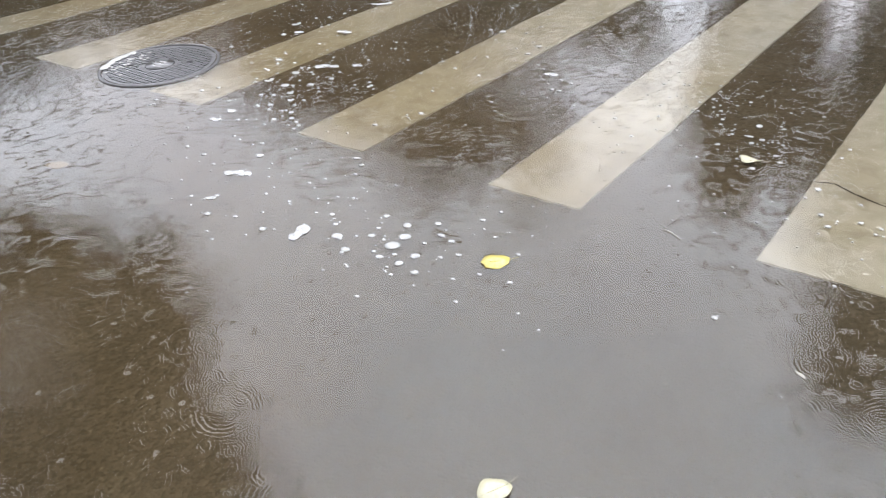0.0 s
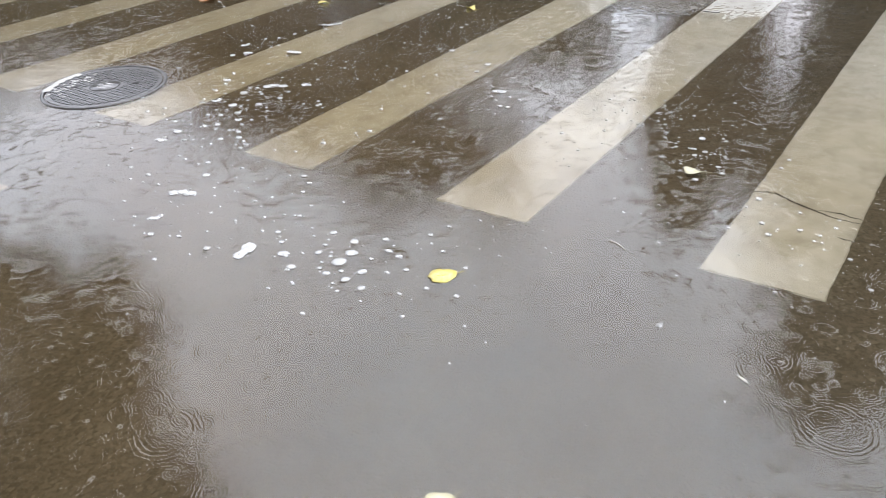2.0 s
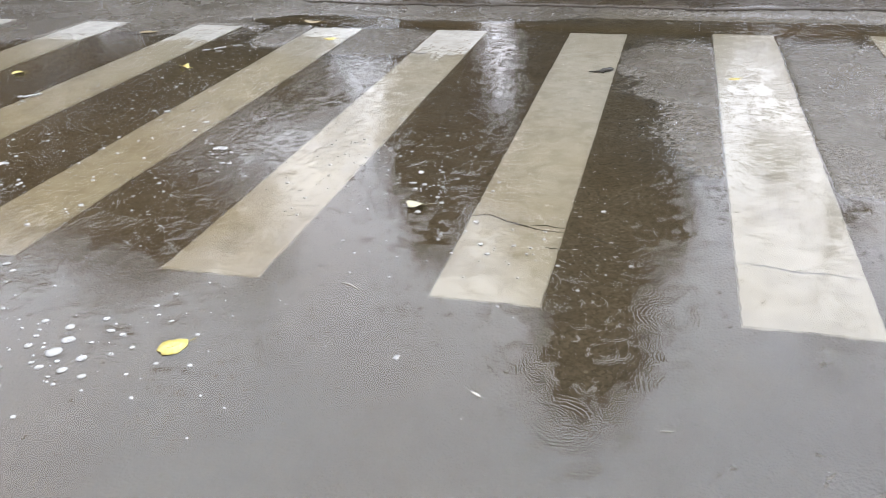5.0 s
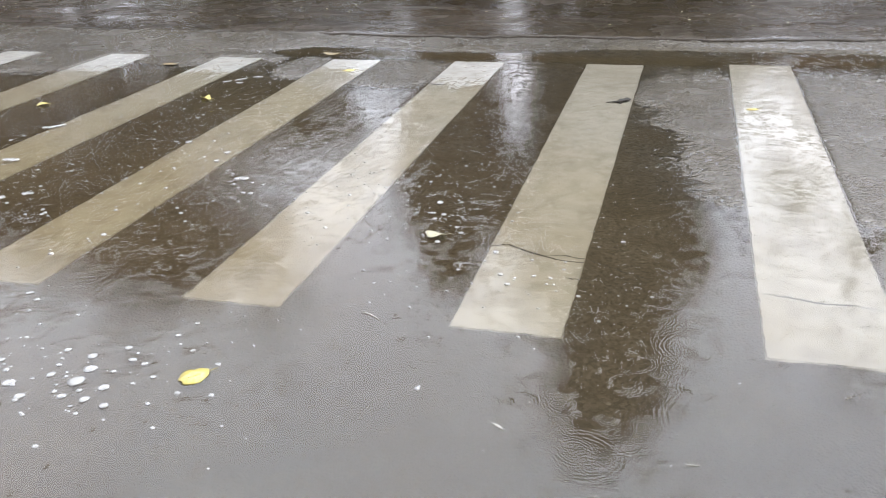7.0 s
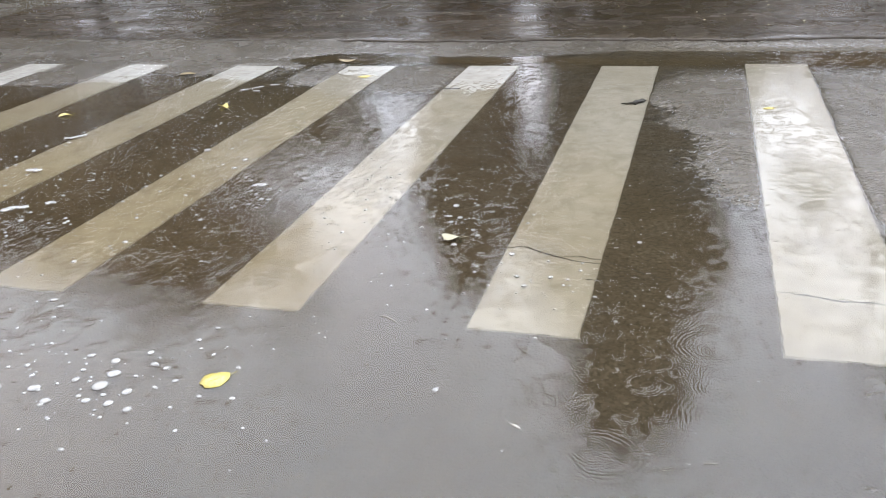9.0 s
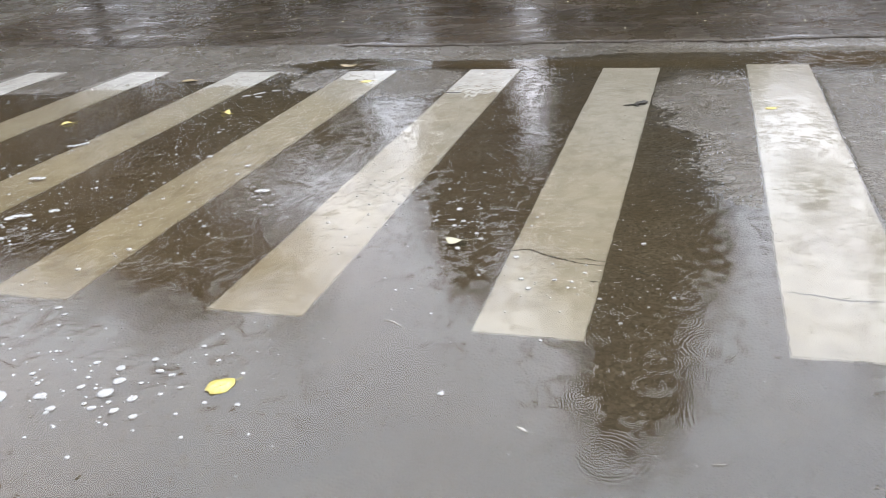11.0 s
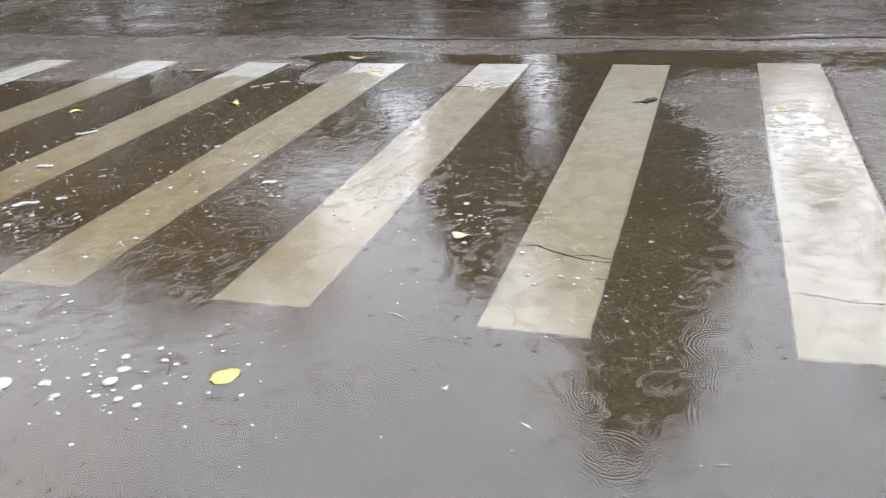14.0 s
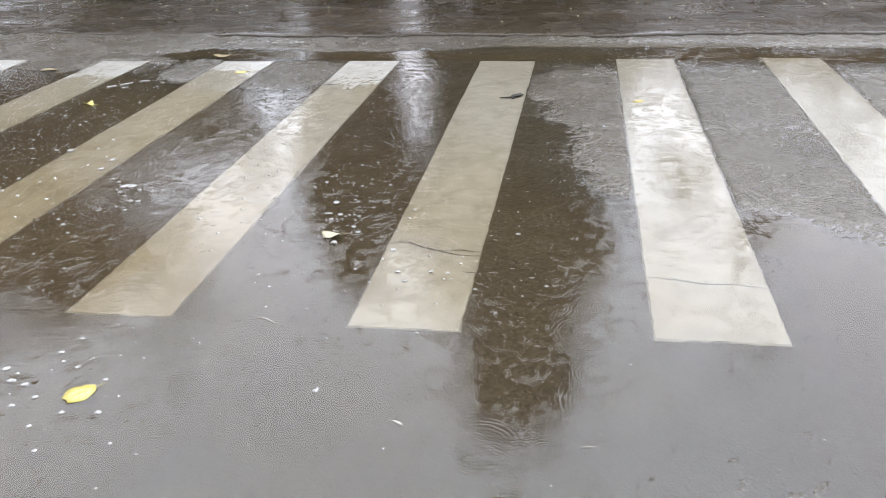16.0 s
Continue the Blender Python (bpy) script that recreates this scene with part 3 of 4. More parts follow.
# ---- leaves and litter on the water ----
def leaf(kind, x, y, size, turn, material, label, seed, narrow=0.8, curl=0.006, lift=0.002, stem=True):
    r = random.Random(seed)
    root = new(kind)
    z = max(0.0, float(ground_z(x, y)) + 0.005) + lift
    root.matrix_basis = pose(x, y, z, 0, 0, turn)
    bm = bmesh.new()
    n = 18
    centre = bm.verts.new((0, 0, 0.001))
    rim, mid = [], []
    for k in range(n):
        a = 2 * math.pi * k / n
        rad = size * 0.5 * (1 + 0.05 * math.sin(3 * a + seed) + r.uniform(-0.1, 0.1)) * (1.0 if abs(math.cos(a)) < 0.9 else 1.05)
        px, py = rad * math.cos(a), rad * narrow * math.sin(a)
        up = curl * (0.5 + 0.5 * math.sin(2 * a + seed * 1.3))
        rim.append((bm.verts.new((px, py, up)), bm.verts.new((px, py, up - 0.0006))))
        mid.append(bm.verts.new((px * 0.55, py * 0.55, up * 0.3 + 0.0012 + r.uniform(0, 0.001))))
    for k in range(n):
        q = (k + 1) % n
        bm.faces.new((centre, mid[k], mid[q]))
        bm.faces.new((mid[k], rim[k][0], rim[q][0], mid[q]))
        bm.faces.new((rim[k][0], rim[k][1], rim[q][1], rim[q][0]))
    part("blade", bm, material, root)
    bm = bmesh.new()
    for k in range(5):
        a = r.uniform(-0.9, 0.9)
        box(bm, size * (-0.4 + 0.18 * k), size * (-0.28 + 0.18 * k), -0.0007, 0.0007, 0.0015, 0.003)
    part("midrib", bm, material, root)
    if stem:
        bm = bmesh.new()
        bmesh.ops.create_cone(bm, cap_ends=True, segments=6, radius1=0.001, radius2=0.0007, depth=size * 0.4, matrix=pose(size * 0.62, size * 0.06, 0.003, 0, 84, 8))
        part("stalk", bm, material, root)
    return tagged(root, label, "leaf")


leaf("fallen_leaf", -0.731, -0.446, 0.094, 38, YELLOW_LEAF, "bright yellow fallen leaf floating on the puddle", 1, 0.92, 0.003, 0.001)
leaf("fallen_leaf", -0.222, 0.677, 0.085, 10, PALE_LEAF, "curled pale yellow leaf among foam bubbles", 2, 0.55, 0.016)


# ---- foam and bubbles on the water ----
def foam_blob(x, y, size, stretch, turn, seed):
    """A low, lumpy raft of foam."""
    r = random.Random(seed)
    bm = bmesh.new()
    lumps = 1 if stretch < 1.25 else (3 if stretch < 1.6 else 5)
    for k in range(lumps):
        u = 0 if lumps == 1 else (k / (lumps - 1) - 0.5)
        px = u * size * (stretch - 0.75) + r.uniform(-0.05, 0.05) * size
        py = r.uniform(-0.24, 0.24) * size if lumps > 1 else 0
        rad = size * (0.46 if lumps == 1 else r.uniform(0.24, 0.44))
        m = Matrix.LocRotScale((px, py, 0), None, (rad * r.uniform(0.9, 1.1), rad * r.uniform(0.7, 1.0), min(rad * 0.35, 0.005)))
        bmesh.ops.create_icosphere(bm, subdivisions=3 if lumps > 1 else 2, radius=1, matrix=m)
    for v in bm.verts:
        v.co.x += 0.11 * size * noise.noise(v.co * 95 + Vector((seed, 0, 0)))
        v.co.y += 0.05 * size * noise.noise(v.co * 60 + Vector((0, seed, 0)))
    ob = part("foam_patch", bm, FOAM if lumps > 1 or seed % 3 == 0 else BUBBLE, None)
    ob.matrix_basis = pose(x, y, max(0.0, float(ground_z(x, y)) + 0.003) + 0.001, 0, 0, turn)
    return tagged(ob, "patch of white rain foam on the puddle" if lumps > 1 else "round white foam bubble on the puddle", "foam", "foam on the puddle")


# x, y, size, how long it is for its width
FOAM_BY_THE_LEAF = [
    (-1.45, -0.645, 0.07, 1.6), (-1.656, -0.083, 0.035, 1.1), (-1.312, -0.596, 0.05, 1.2), (-1.228, -0.649, 0.045, 1.2),
    (-1.1, -0.544, 0.063, 1.2), (-1.096, -0.477, 0.051, 1.2), (-1.135, -0.41, 0.043, 1.2), (-0.984, -0.403, 0.035, 1.1),
    (-0.931, -0.416, 0.028, 1.1), (-1.205, -0.531, 0.034, 1.1), (-1.133, -0.607, 0.022, 1.1), (-1.093, -0.623, 0.032, 1.1),
    (-1.011, -0.621, 0.037, 1.1), (-0.93, -0.636, 0.034, 1.1), (-0.99, -0.557, 0.041, 1.1), (-1.009, -0.475, 0.023, 1.1),
    (-1.041, -0.343, 0.029, 1.1), (-1.241, -0.396, 0.033, 1.1), (-0.862, -0.475, 0.025, 1.1), (-0.913, -0.24, 0.025, 1.1),
    (-0.812, -0.314, 0.02, 1.1), (-1.035, -0.66, 0.02, 1.1), (-1.057, -0.586, 0.022, 1.1), (-1.215, -0.478, 0.024, 1.1),
    (-1.593, -0.122, 0.027, 1.1), (-0.884, -0.159, 0.023, 1.1), (-1.372, -0.537, 0.024, 1.1), (-1.43, -0.49, 0.03, 1.1),
    (-1.59, -0.70, 0.036, 1.1), (-1.75, -0.69, 0.028, 1.0), (-1.86, -0.73, 0.037, 1.2), (-1.95, -0.63, 0.045, 1.4),
]
FOAM_BY_THE_STRIPES = [
    (-2.01, -0.44, 0.06, 2.1), (-2.05, -0.27, 0.042, 1.2), (-2.54, 0.01, 0.053, 1.1), (-2.53, -0.10, 0.04, 1.5),
    (-2.21, 0.09, 0.038, 1.0), (-2.26, 0.14, 0.033, 1.0), (-2.42, 0.16, 0.04, 1.2), (-2.37, 0.25, 0.036, 1.3),
    (-2.44, 0.32, 0.045, 1.2), (-2.56, 0.23, 0.033, 1.1), (-2.42, 0.455, 0.046, 1.1), (-2.54, 0.385, 0.05, 1.1),
    (-2.67, 0.39, 0.045, 1.3), (-2.62, 0.545, 0.05, 1.1), (-2.38, 0.57, 0.036, 1.0), (-2.53, 0.705, 0.06, 2.3),
    (-2.385, 0.79, 0.04, 1.6), (-2.85, 0.65, 0.05, 1.2), (-3.28, 0.68, 0.033, 1.0), (-3.15, 0.99, 0.042, 1.1),
]
FOAM_FARTHER_OUT = [
    (-2.83, 1.19, 0.055, 1.9), (-3.09, 1.07, 0.05, 1.3), (-2.99, 1.76, 0.055, 2.6), (-3.22, 1.17, 0.04, 1.3),
    (-1.38, 1.14, 0.058, 1.4), (-1.28, 0.97, 0.034, 1.1), (-1.24, 0.97, 0.028, 1.0), (-1.64, 1.49, 0.042, 1.1),
    (-1.96, 1.62, 0.045, 1.2), (-1.64, 1.36, 0.036, 1.1), (-0.29, 1.02, 0.033, 1.1), (-0.24, 0.89, 0.028, 1.0),
    (-0.20, 0.62, 0.029, 1.0), (-0.15, 0.77, 0.024, 1.0), (-0.12, 0.72, 0.024, 1.0), (-0.27, 0.84, 0.024, 1.0),
    (0.56, 0.75, 0.025, 1.0), (0.11, 0.39, 0.025, 1.1), (0.24, 0.40, 0.024, 1.2), (0.06, 0.57, 0.027, 1.0),
    (0.15, 0.32, 0.024, 1.1), (0.42, 0.28, 0.02, 1.0),
]
for n, (fx, fy, fs, fl) in enumerate(FOAM_BY_THE_LEAF + FOAM_BY_THE_STRIPES + FOAM_FARTHER_OUT):
    foam_blob(fx, fy, fs, fl, (n * 37) % 50 - 10 if n else 112, n + 1)


# drifts of small bubbles: centre, spread, number, size, share of white foam
DRIFTS = [
    (-1.15, -0.50, 0.32, 0.13, 60, 0.0105), (-1.8, -0.45, 0.35, 0.22, 90, 0.010), (-2.45, 0.25, 0.28, 0.3, 110, 0.014),
    (-0.2, 0.85, 0.16, 0.28, 55, 0.009), (-0.55, 1.1, 0.25, 0.3, 90, 0.009), (-1.5, 1.25, 0.35, 0.4, 130, 0.011),
    (0.2, 0.3, 0.22, 0.14, 30, 0.008), (0.5, 0.35, 0.14, 0.3, 12, 0.007), (-2.2, 1.3, 0.5, 0.5, 55, 0.011),
    (-3.1, 1.6, 0.6, 0.6, 50, 0.012), (-1.8, 2.2, 0.6, 0.5, 35, 0.011), (-4.2, 1.5, 0.6, 0.6, 45, 0.012),
    # the 130 small ones at (0.6, -0.85) stand for pale grit
    (-0.7, 0.1, 0.7, 0.4, 25, 0.007), (0.6, -0.6, 0.7, 0.25, 35, 0.006), (0.6, -0.85, 0.8, 0.22, 130, 0.0027), (-0.9, -0.1, 0.5, 0.3, 40, 0.007),
    # the two rows near y 4.2 are put in for sky glints on rough water
    (-0.2, 0.7, 1.0, 0.7, 240, 0.0036), (-2.6, 1.2, 1.2, 0.8, 420, 0.0055), (0.5, 0.5, 0.25, 0.5, 60, 0.0035), (-1.5, 4.2, 0.42, 0.06, 330, 0.006), (-0.6, 4.25, 0.5, 0.05, 60, 0.004), (-1.3, -0.4, 0.6, 0.25, 110, 0.0042),
]


def dome(verts, faces, x, y, r, h, turn, z):
    n0, seg = len(verts), 8
    for rr, hh in ((1.0, -0.15), (0.92, 0.45), (0.6, 0.85)):
        for k in range(seg):
            a = 2 * math.pi * k / seg + turn
            verts.append((x + r * rr * math.cos(a), y + r * rr * 0.85 * math.sin(a), z + h * hh))
    verts.append((x, y, z + h))
    for b in (0, 1):
        for k in range(seg):
            q = (k + 1) % seg
            faces.append((n0 + b * seg + k, n0 + b * seg + q, n0 + (b + 1) * seg + q, n0 + (b + 1) * seg + k))
    for k in range(seg):
        faces.append((n0 + 2 * seg + k, n0 + 2 * seg + (k + 1) % seg, n0 + 3 * seg))


def scatter_bubbles():
    r = random.Random(77)
    sets = {"white": ([], []), "clear": ([], [])}
    for cx, cy, sx, sy, count, size in DRIFTS:
        for _ in range(count):
            x, y = r.gauss(cx, sx), r.gauss(cy, sy)
            rad = size * r.choice((0.45, 0.55, 0.7, 0.85, 1.0, 1.25)) * 0.8
            z = float(ground_z(x, y))
            # only the rows put in for glints may lie above the water line
            if z > -0.001 and cy < 4:
                continue
            verts, faces = sets["white" if r.random() < 0.4 else "clear"]
            dome(verts, faces, x, y, rad, rad * 0.4, r.uniform(0, 6), max(z, 0.0) + 0.0004)
    for key, mat, label in (("white", FOAM, "scattered small white foam bubbles, some put in for water glints and grit"), ("clear", BUBBLE, "scattered clear bubbles raised by raindrops, some put in for glints and grit")):
        verts, faces = sets[key]
        ob = new("bubbles", mesh_from("bubbles", verts, faces, mat))
        tagged(ob, label, "bubbles", kind="stuff")


scatter_bubbles()

# ---- more leaves and litter ----
leaf("fallen_leaf", -0.23, -1.262, 0.085, 60, PALE_LEAF, "pale yellow-green leaf floating on the puddle", 3, 0.8)
leaf("fallen_leaf", -4.72, -0.51, 0.16, 15, BROWN_LEAF, "tan fallen leaf on the wet road", 4, 0.6, 0.01)
leaf("fallen_leaf", -2.81, -0.78, 0.11, 20, BROWN_LEAF, "faded leaf under the rippled water", 5, 0.6, 0.002, -0.005)
leaf("fallen_leaf", -2.74, -1.29, 0.085, -20, BROWN_LEAF, "small tan-brown leaf on the puddle", 6, 0.7, 0.003)
leaf("fallen_leaf", -2.74, -1.45, 0.075, 40, BROWN_LEAF, "small tan leaf on the puddle", 7, 0.7, 0.003)
leaf("fallen_leaf", -3.40, 2.17, 0.085, 30, YELLOW_LEAF, "small yellow leaf between two stripes", 8, 0.6, 0.012)
leaf("fallen_leaf", -2.31, 2.45, 0.08, -15, YELLOW_LEAF, "curled yellow leaf between two stripes", 9, 0.6, 0.022)
leaf("fallen_leaf", -1.58, 3.28, 0.085, 5, YELLOW_LEAF, "yellow leaf stuck on a white stripe", 10, 0.8, 0.003, 0.001)
leaf("fallen_leaf", -1.90, 3.76, 0.14, 0, BROWN_LEAF, "tan leaf at the edge of the wet road", 11, 0.6, 0.012)
leaf("fallen_leaf", -4.31, 1.89, 0.13, 25, ORANGE_LEAF, "orange-red leaf between two stripes", 12, 0.7, 0.012)
leaf("fallen_leaf", -3.10, 3.28, 0.13, 10, BROWN_LEAF, "faded reddish leaf by the stripe ends", 13, 0.5, 0.006)
leaf("fallen_leaf", 1.23, 2.66, 0.07, 20, YELLOW_LEAF, "small yellow-green leaf on a white stripe", 14, 0.6, 0.002, 0.0005)


def scrap(name, x, y, length, width, turn, material, label, category, seed, lift=0.003, height=0.003):
    """A small twisted splinter or shred lying on the ground or the water."""
    r = random.Random(seed)
    bm = bmesh.new()
    n = 9
    prev = None
    for k in range(n + 1):
        u = k / n - 0.5
        w = width * 0.5 * max(0.12, math.sin(math.pi * (k + 0.4) / (n + 0.8))) * r.uniform(0.75, 1.1)
        bend = 0.12 * length * math.sin(3 * u + seed)
        ring = [bm.verts.new((u * length, bend + a * w, height * b)) for a, b in ((-1, 0), (-0.5, 1), (0.5, 1), (1, 0))]
        if prev:
            for q in range(3):
                bm.faces.new((prev[q], ring[q], ring[q + 1], prev[q + 1]))
        prev = ring
    ob = part(name, bm, material, None)
    ob.matrix_basis = pose(x, y, max(0.0, float(ground_z(x, y)) + 0.003) + lift - 0.002, 0, 0, turn)
    return tagged(ob, label, category)


scrap("wood_chip", 0.265, -0.49, 0.036, 0.012, -38, WOOD_CHIP, "small pale wood chip floating on the puddle", "wood chip", 1)
scrap("twig", -0.29, 0.005, 0.085, 0.005, -18, WOOD_CHIP, "thin pale stalk floating on the puddle", "twig", 2)
scrap("twig", 0.80, -0.54, 0.036, 0.004, 25, WOOD_CHIP, "short pale stalk on the wet road", "twig", 3)
scrap("twig", -0.82, 2.99, 0.12, 0.018, 12, SODDEN_LEAF, "dark sodden shred on a white stripe", "litter", 4)


for n, (sx, sy, sl, sa) in enumerate([(-2.30, 2.94, 0.09, 40), (-2.2, 3.02, 0.07, 25), (-2.38, 2.88, 0.06, 50), (-2.27, 2.86, 0.05, 20)]):
    scrap("foam_streak", sx, sy, sl, 0.008 + 0.004 * (n % 3), sa, FOAM, "thin streak of white foam on the wet asphalt", "foam", 20 + n, 0.003, 0.004)


def specks():
    """Pale crumbs of leaf and grit on the far asphalt."""
    r = random.Random(5)
    verts, faces = [], []
    for _ in range(85):
        x, y = r.uniform(-7.5, 3.5), r.uniform(4.75, 7.2)
        dome(verts, faces, x, y, r.uniform(0.004, 0.013), 0.005, r.uniform(0, 6), 0.034 + 0.006 * (y - 4.7))
    ob = new("crumbs", mesh_from("crumbs", verts, faces, PALE_LEAF))
    tagged(ob, "pale crumbs of leaf on the dark asphalt", "litter", kind="stuff")


specks()


def torn_leaf(x, y):
    """A dark torn leaf pasted flat on the paint."""
    root = new("sodden_leaf")
    root.matrix_basis = pose(x, y, max(float(ground_z(x, y)), -0.001) + 0.0065, 0, 0, 14)
    bm = bmesh.new()
    outline = [(-0.085, -0.016), (-0.02, -0.014), (0.0, -0.05), (0.016, -0.012), (0.05, -0.004), (0.078, 0.03), (0.06, 0.06), (0.034, 0.03), (0.008, 0.04), (-0.012, 0.008), (-0.05, 0.002)]
    top = [bm.verts.new((px, py, 0.004 + 0.004 * math.sin(40 * px))) for px, py in outline]
    low = [bm.verts.new((px * 1.01, py * 1.01, -0.001)) for px, py in outline]
    bm.faces.new(top)
    for k in range(len(top)):
        q = (k + 1) % len(top)
        bm.faces.new((top[k], low[k], low[q], top[q]))
    part("blade", bm, SODDEN_LEAF, root, smooth=False)
    return tagged(root, "dark torn leaf stuck flat on the white stripe", "leaf")


torn_leaf(0.445, 2.715)
road_crack = crack([(0.43, 0.59), (0.5, 0.555), (0.6, 0.50), (0.68, 0.47)], 0.003, None, 9, 0.0012)
tagged(road_crack, "thin crack running on across the asphalt", "crack", kind="structure")


# ---- trees that stand beyond the road and show in the water ----
STAND = (0.55, -2.25, -1.48)


def spot(az, el, far):
    """A place by compass angle, height angle over the mirrored eye, and distance along the ground."""
    a = radians(az)
    return Vector((STAND[0] + far * math.sin(a), STAND[1] + far * math.cos(a), STAND[2] + far * math.tan(radians(el))))


def limb(name, a, b, r0, r1, parent, seed):
    r = random.Random(seed)
    bm = bmesh.new()
    n, seg = 7, 8
    d = (b - a)
    side = d.orthogonal().normalized()
    other = d.cross(side).normalized()
    rings = []
    for k in range(n + 1):
        u = k / n
        c = a + d * u + (side * r.uniform(-1, 1) + other * r.uniform(-1, 1)) * 0.035 * d.length * math.sin(math.pi * u)
        rad = r0 + (r1 - r0) * u
        rings.append([bm.verts.new(c + (side * math.cos(2 * math.pi * q / seg) + other * math.sin(2 * math.pi * q / seg)) * rad) for q in range(seg)])
    for k in range(n):
        for q in range(seg):
            bm.faces.new((rings[k][q], rings[k][(q + 1) % seg], rings[k + 1][(q + 1) % seg], rings[k + 1][q]))
    return part(name, bm, BARK, parent)


def tree(base_az, far, clumps, material, label, seed, thick=0.17, leaf_size=0.165):
    """clumps: az, el, half-widths in degrees, number of leaves."""
    r = random.Random(seed)
    foot = spot(base_az, 10, far)
    foot.z = 0.15
    root = new("tree")
    root.location = foot
    centres = [spot(az, el, far + r.uniform(-0.8, 0.8)) - foot for az, el, *_ in clumps]
    peak = max(centres, key=lambda c: c.z)
    top = Vector((peak.x * 0.5, peak.y * 0.5, peak.z))
    limb("trunk", Vector((0, 0, -0.3)), top, thick, 0.03, root, seed)
    verts, faces = [], []
    for n, (c, (az, el, wa, we, count)) in enumerate(zip(centres, clumps)):
        u = min(0.8, max(0.25, c.z / max(top.z, 0.1) * 0.6))
        limb("limb", top * u, c, thick * 0.42, 0.02, root, seed * 31 + n)
        dist = far / math.cos(radians(el))
        rx, rz = dist * radians(wa), dist * radians(we) / math.cos(radians(el))
        twigs = []
        for q in range(max(7, count // 30)):
            v = Vector((r.gauss(0, 1), r.gauss(0, 1), r.gauss(0, 1))).normalized() * r.uniform(0.25, 1.0) ** 0.6
            twigs.append(c + Vector((v.x * rx, v.y * rx, v.z * rz)))
        spread = 0.34 * min(rx, rz)
        for _ in range(int(count * 2.2) if count > 300 else count):
            t = r.choice(twigs)
            p = t + Vector((r.gauss(0, spread), r.gauss(0, spread), r.gauss(0, spread * 0.8)))
            e = Euler((r.uniform(0, 6.28), r.uniform(0, 6.28), r.uniform(0, 6.28))).to_matrix()
            s = leaf_size * r.uniform(0.6, 1.3)
            k = len(verts)
            for px, py in ((-0.5, 0), (0, -0.32), (0.5, 0), (0, 0.32)):
                verts.append(p + e @ Vector((px * s, py * s, 0.06 * s if px else 0)))
            faces.append((k, k + 1, k + 2, k + 3))
    crown = new("crown", mesh_from("crown", verts, faces, material, False))
    crown.parent = root
    return tagged(root, label, "tree")


tree(-2, 13.0, [(-0.8, 36.3, 3.0, 4.2, 2600), (2.2, 27, 2.6, 4.5, 2200), (-2, 29, 4.5, 4, 3800), (-2, 22, 5, 4.5, 4200), (-1.5, 15, 4.5, 4, 3500), (0, 9, 5, 4, 1600), (3, 14, 3, 3.5, 1400), (2.5, 20, 2.6, 4, 1500), (-6.6, 12, 1.4, 5, 550), (-6.4, 19, 1.6, 4, 420), (-9.6, 24, 1.0, 2, 60)],
     CROWN_OLIVE, "tall olive-brown autumn tree beyond the road", 1)
tree(-14, 12.5, [(-12.4, 24, 2, 3, 600), (-14.4, 27.5, 1.9, 3, 1100), (-14.5, 23, 2.6, 4, 1300), (-14, 17, 3, 4, 1600), (-13.3, 11, 2.8, 4, 1400), (-10, 24, 2, 3, 700)],
     CROWN_BROWN, "brown-leaved tree beyond the road", 2)
tree(-39, 17.0, [(-37, 25.5, 3, 2.6, 1000), (-32.5, 25, 2.8, 2.6, 800), (-29, 27.5, 2, 2.2, 290), (-28.5, 30.5, 3, 1.6, 160), (-39, 28.5, 2.5, 1.6, 190), (-28.5, 24.5, 2, 2, 240), (-41, 21, 6, 4, 2400), (-36, 16, 5, 4.5, 2000), (-47, 18, 5, 4.5, 2000), (-52, 13, 6, 4, 1800), (-43, 12, 6, 4.5, 1800)],
     CROWN_BROWN, "broad rust-brown tree beyond the road", 3)
tree(-27, 14.0, [(-26, 12, 5, 3.5, 2000), (-30, 14, 3, 4, 1200), (-22, 11, 4, 3, 1200), (-25, 16.5, 4, 2, 480), (-22, 20, 3, 2, 180), (-30, 20, 2.5, 2.5, 250)],
     CROWN_OLIVE, "low olive tree beyond the road", 4, 0.12)
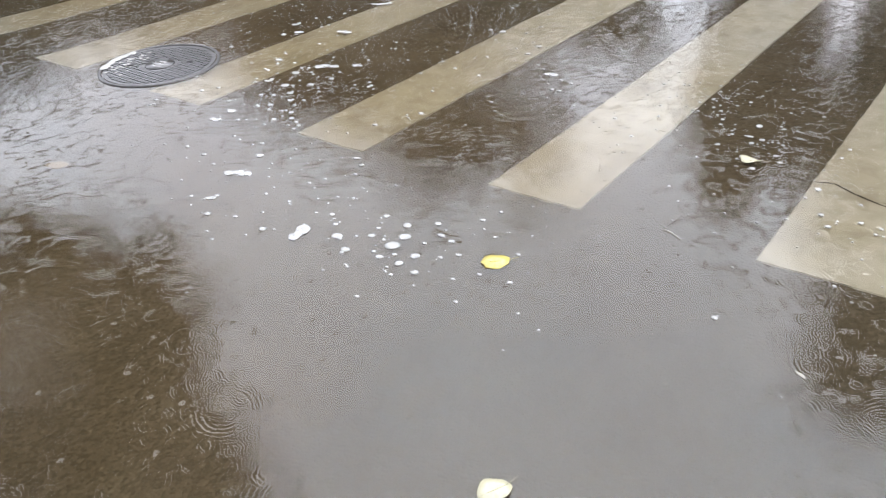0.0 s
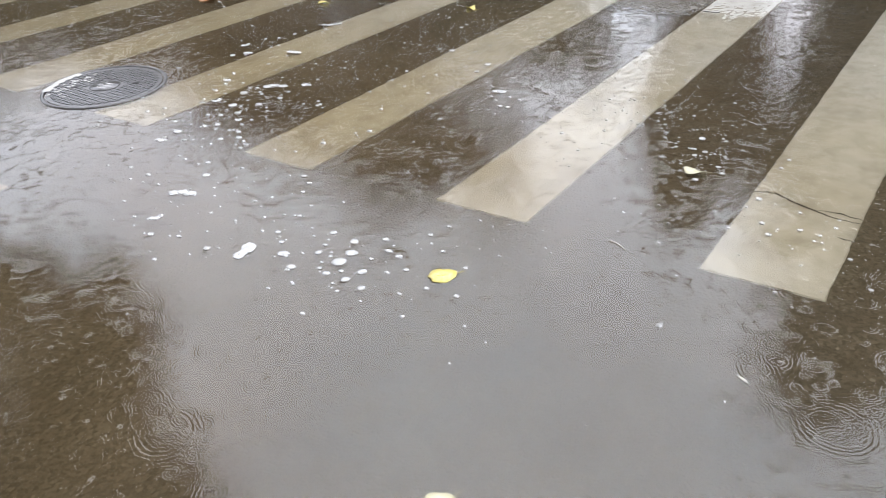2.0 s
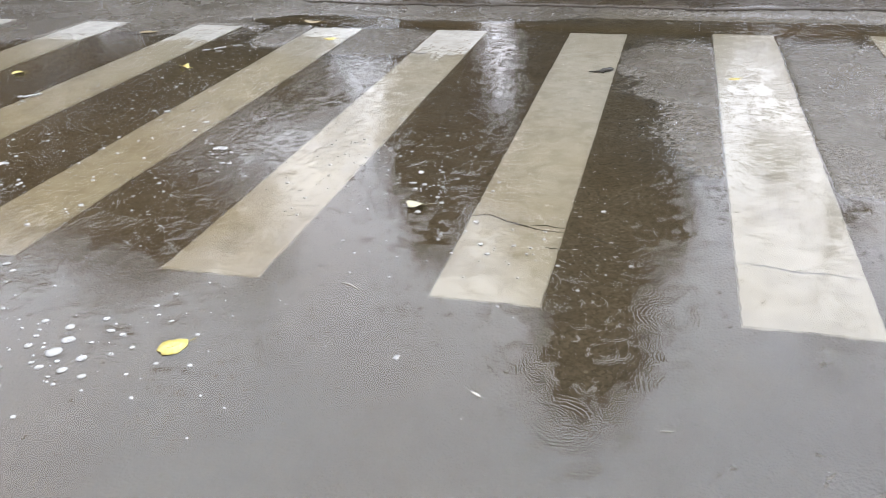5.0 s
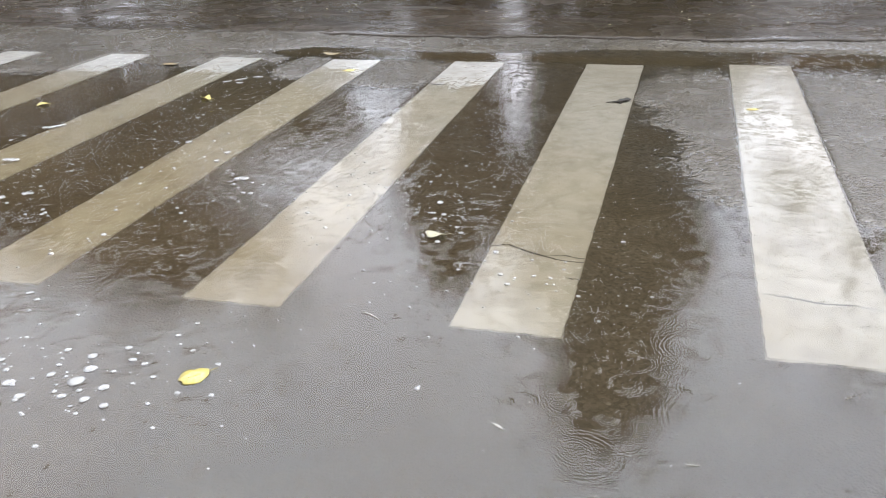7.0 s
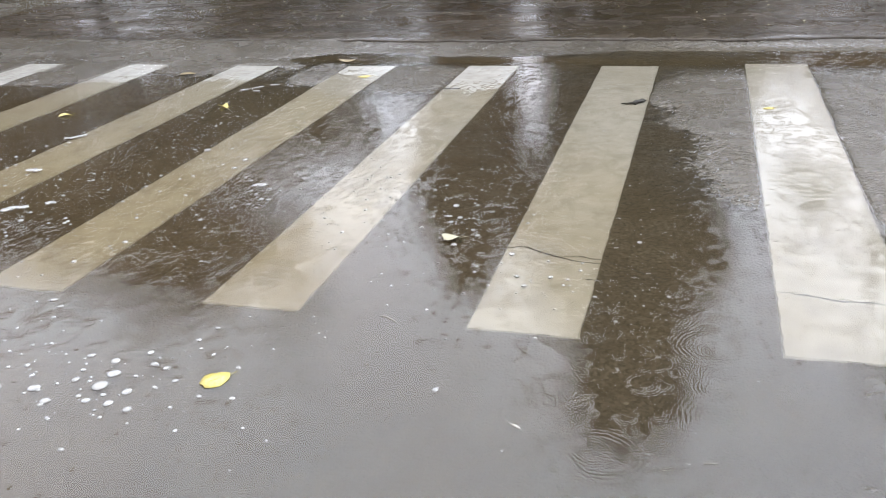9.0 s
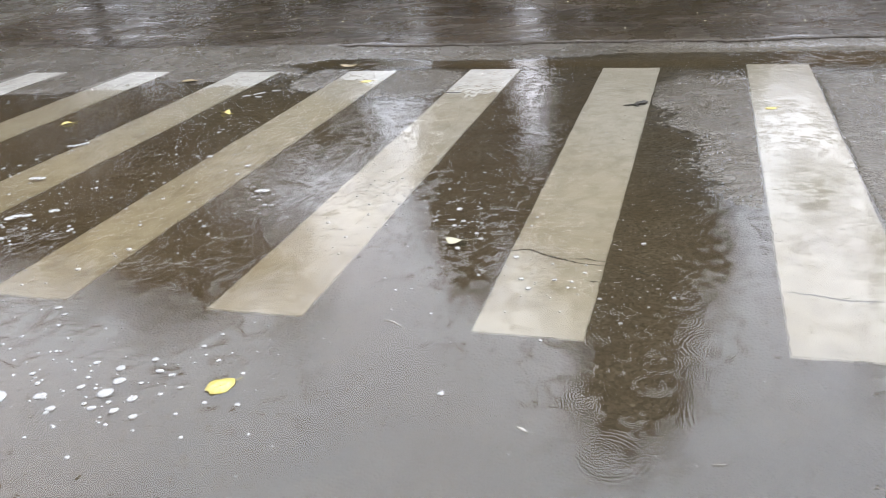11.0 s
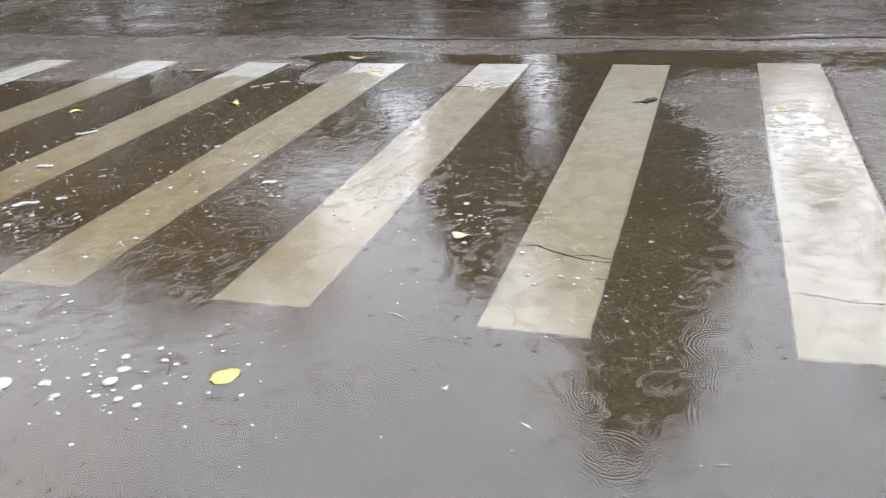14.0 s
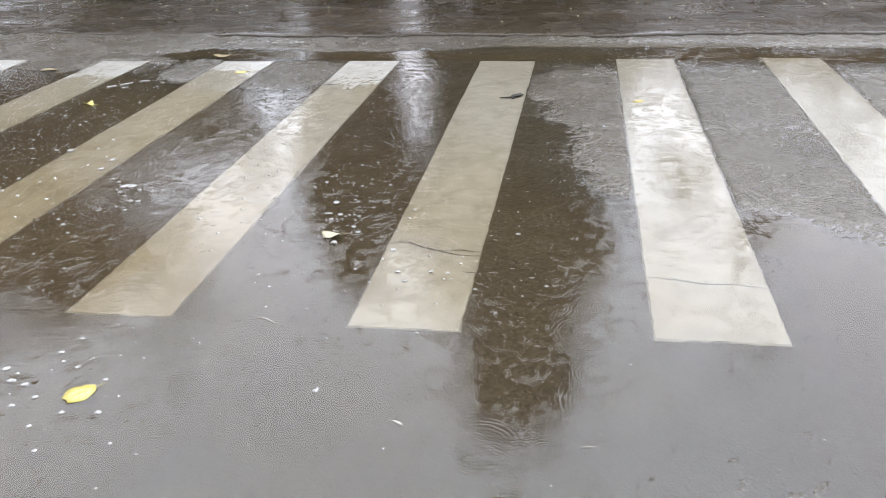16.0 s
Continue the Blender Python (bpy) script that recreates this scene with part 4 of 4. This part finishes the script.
tree(-84, 9.5, [(-65.5, 36, 3.5, 5, 3200), (-66.5, 43, 4, 4, 2800), (-61.5, 33, 2.5, 4.5, 420), (-68, 28, 6, 2.6, 480), (-74, 30, 5, 4, 480), (-76, 38, 6, 6, 1500), (-72, 46, 5, 4, 1300), (-64, 48, 4, 4, 1500)],
     CROWN_BROWN, "high brown tree crown over the roadside", 5, 0.14)
tree(-60, 15.0, [(-60, 12, 7, 4, 2400), (-68, 13, 5, 4.5, 2000), (-74, 12, 5, 3.5, 600)],
     CROWN_OLIVE, "low dark bushy tree beyond the road", 6, 0.1)
tree(14, 12.0, [(10.6, 21.5, 1.9, 1.6, 295), (17, 24, 2, 1.5, 110), (18.5, 33, 1.3, 2, 110), (14, 16, 3, 2, 180), (22, 18, 3, 3, 160)],
     CROWN_OLIVE, "nearly bare young tree beyond the road", 7, 0.07)


tree(12, 17.0, [(6, 10.8, 5, 3, 2300), (13, 11.6, 5, 2.9, 2600), (20, 11.8, 5, 2.8, 2600), (27, 11.8, 5, 3.2, 2600), (34, 12, 5, 4, 2000)],
     CROWN_BROWN, "low reddish-brown hedge trees beyond the road", 8, 0.09)


def far_woods():
    """The dark line of bushes and trees behind all else."""
    r = random.Random(11)
    verts, faces = [], []
    for _ in range(16000):
        az = r.uniform(-85, 60)
        far = r.uniform(26, 31)
        if -10.5 < az < -8.8 and r.random() < 0.8:
            continue
        h = 4.2 + 0.9 * min(1.0, max(0.0, (az + 4) / 8)) - 1.2 * min(1.0, max(0.0, (-az - 26) / 12)) + 0.8 * math.sin(az * 0.21) + 0.5 * math.sin(az * 0.53 + 1) + r.gauss(0, 0.35)
        p = spot(az, 0, far)
        p.z = max(0.2, h * r.random() ** 0.5)
        e = Euler((r.uniform(0, 6.28), r.uniform(0, 6.28), r.uniform(0, 6.28))).to_matrix()
        s = r.uniform(0.35, 0.8)
        k = len(verts)
        for px, py in ((-0.5, 0), (0, -0.35), (0.5, 0), (0, 0.35)):
            verts.append(p + e @ Vector((px * s, py * s, 0)))
        faces.append((k, k + 1, k + 2, k + 3))
    ob = new("distant_bushes", mesh_from("distant_bushes", verts, faces, CROWN_OLIVE, False))
    tagged(ob, "dark line of bushes along the far verge", "bushes", kind="stuff")


far_woods()
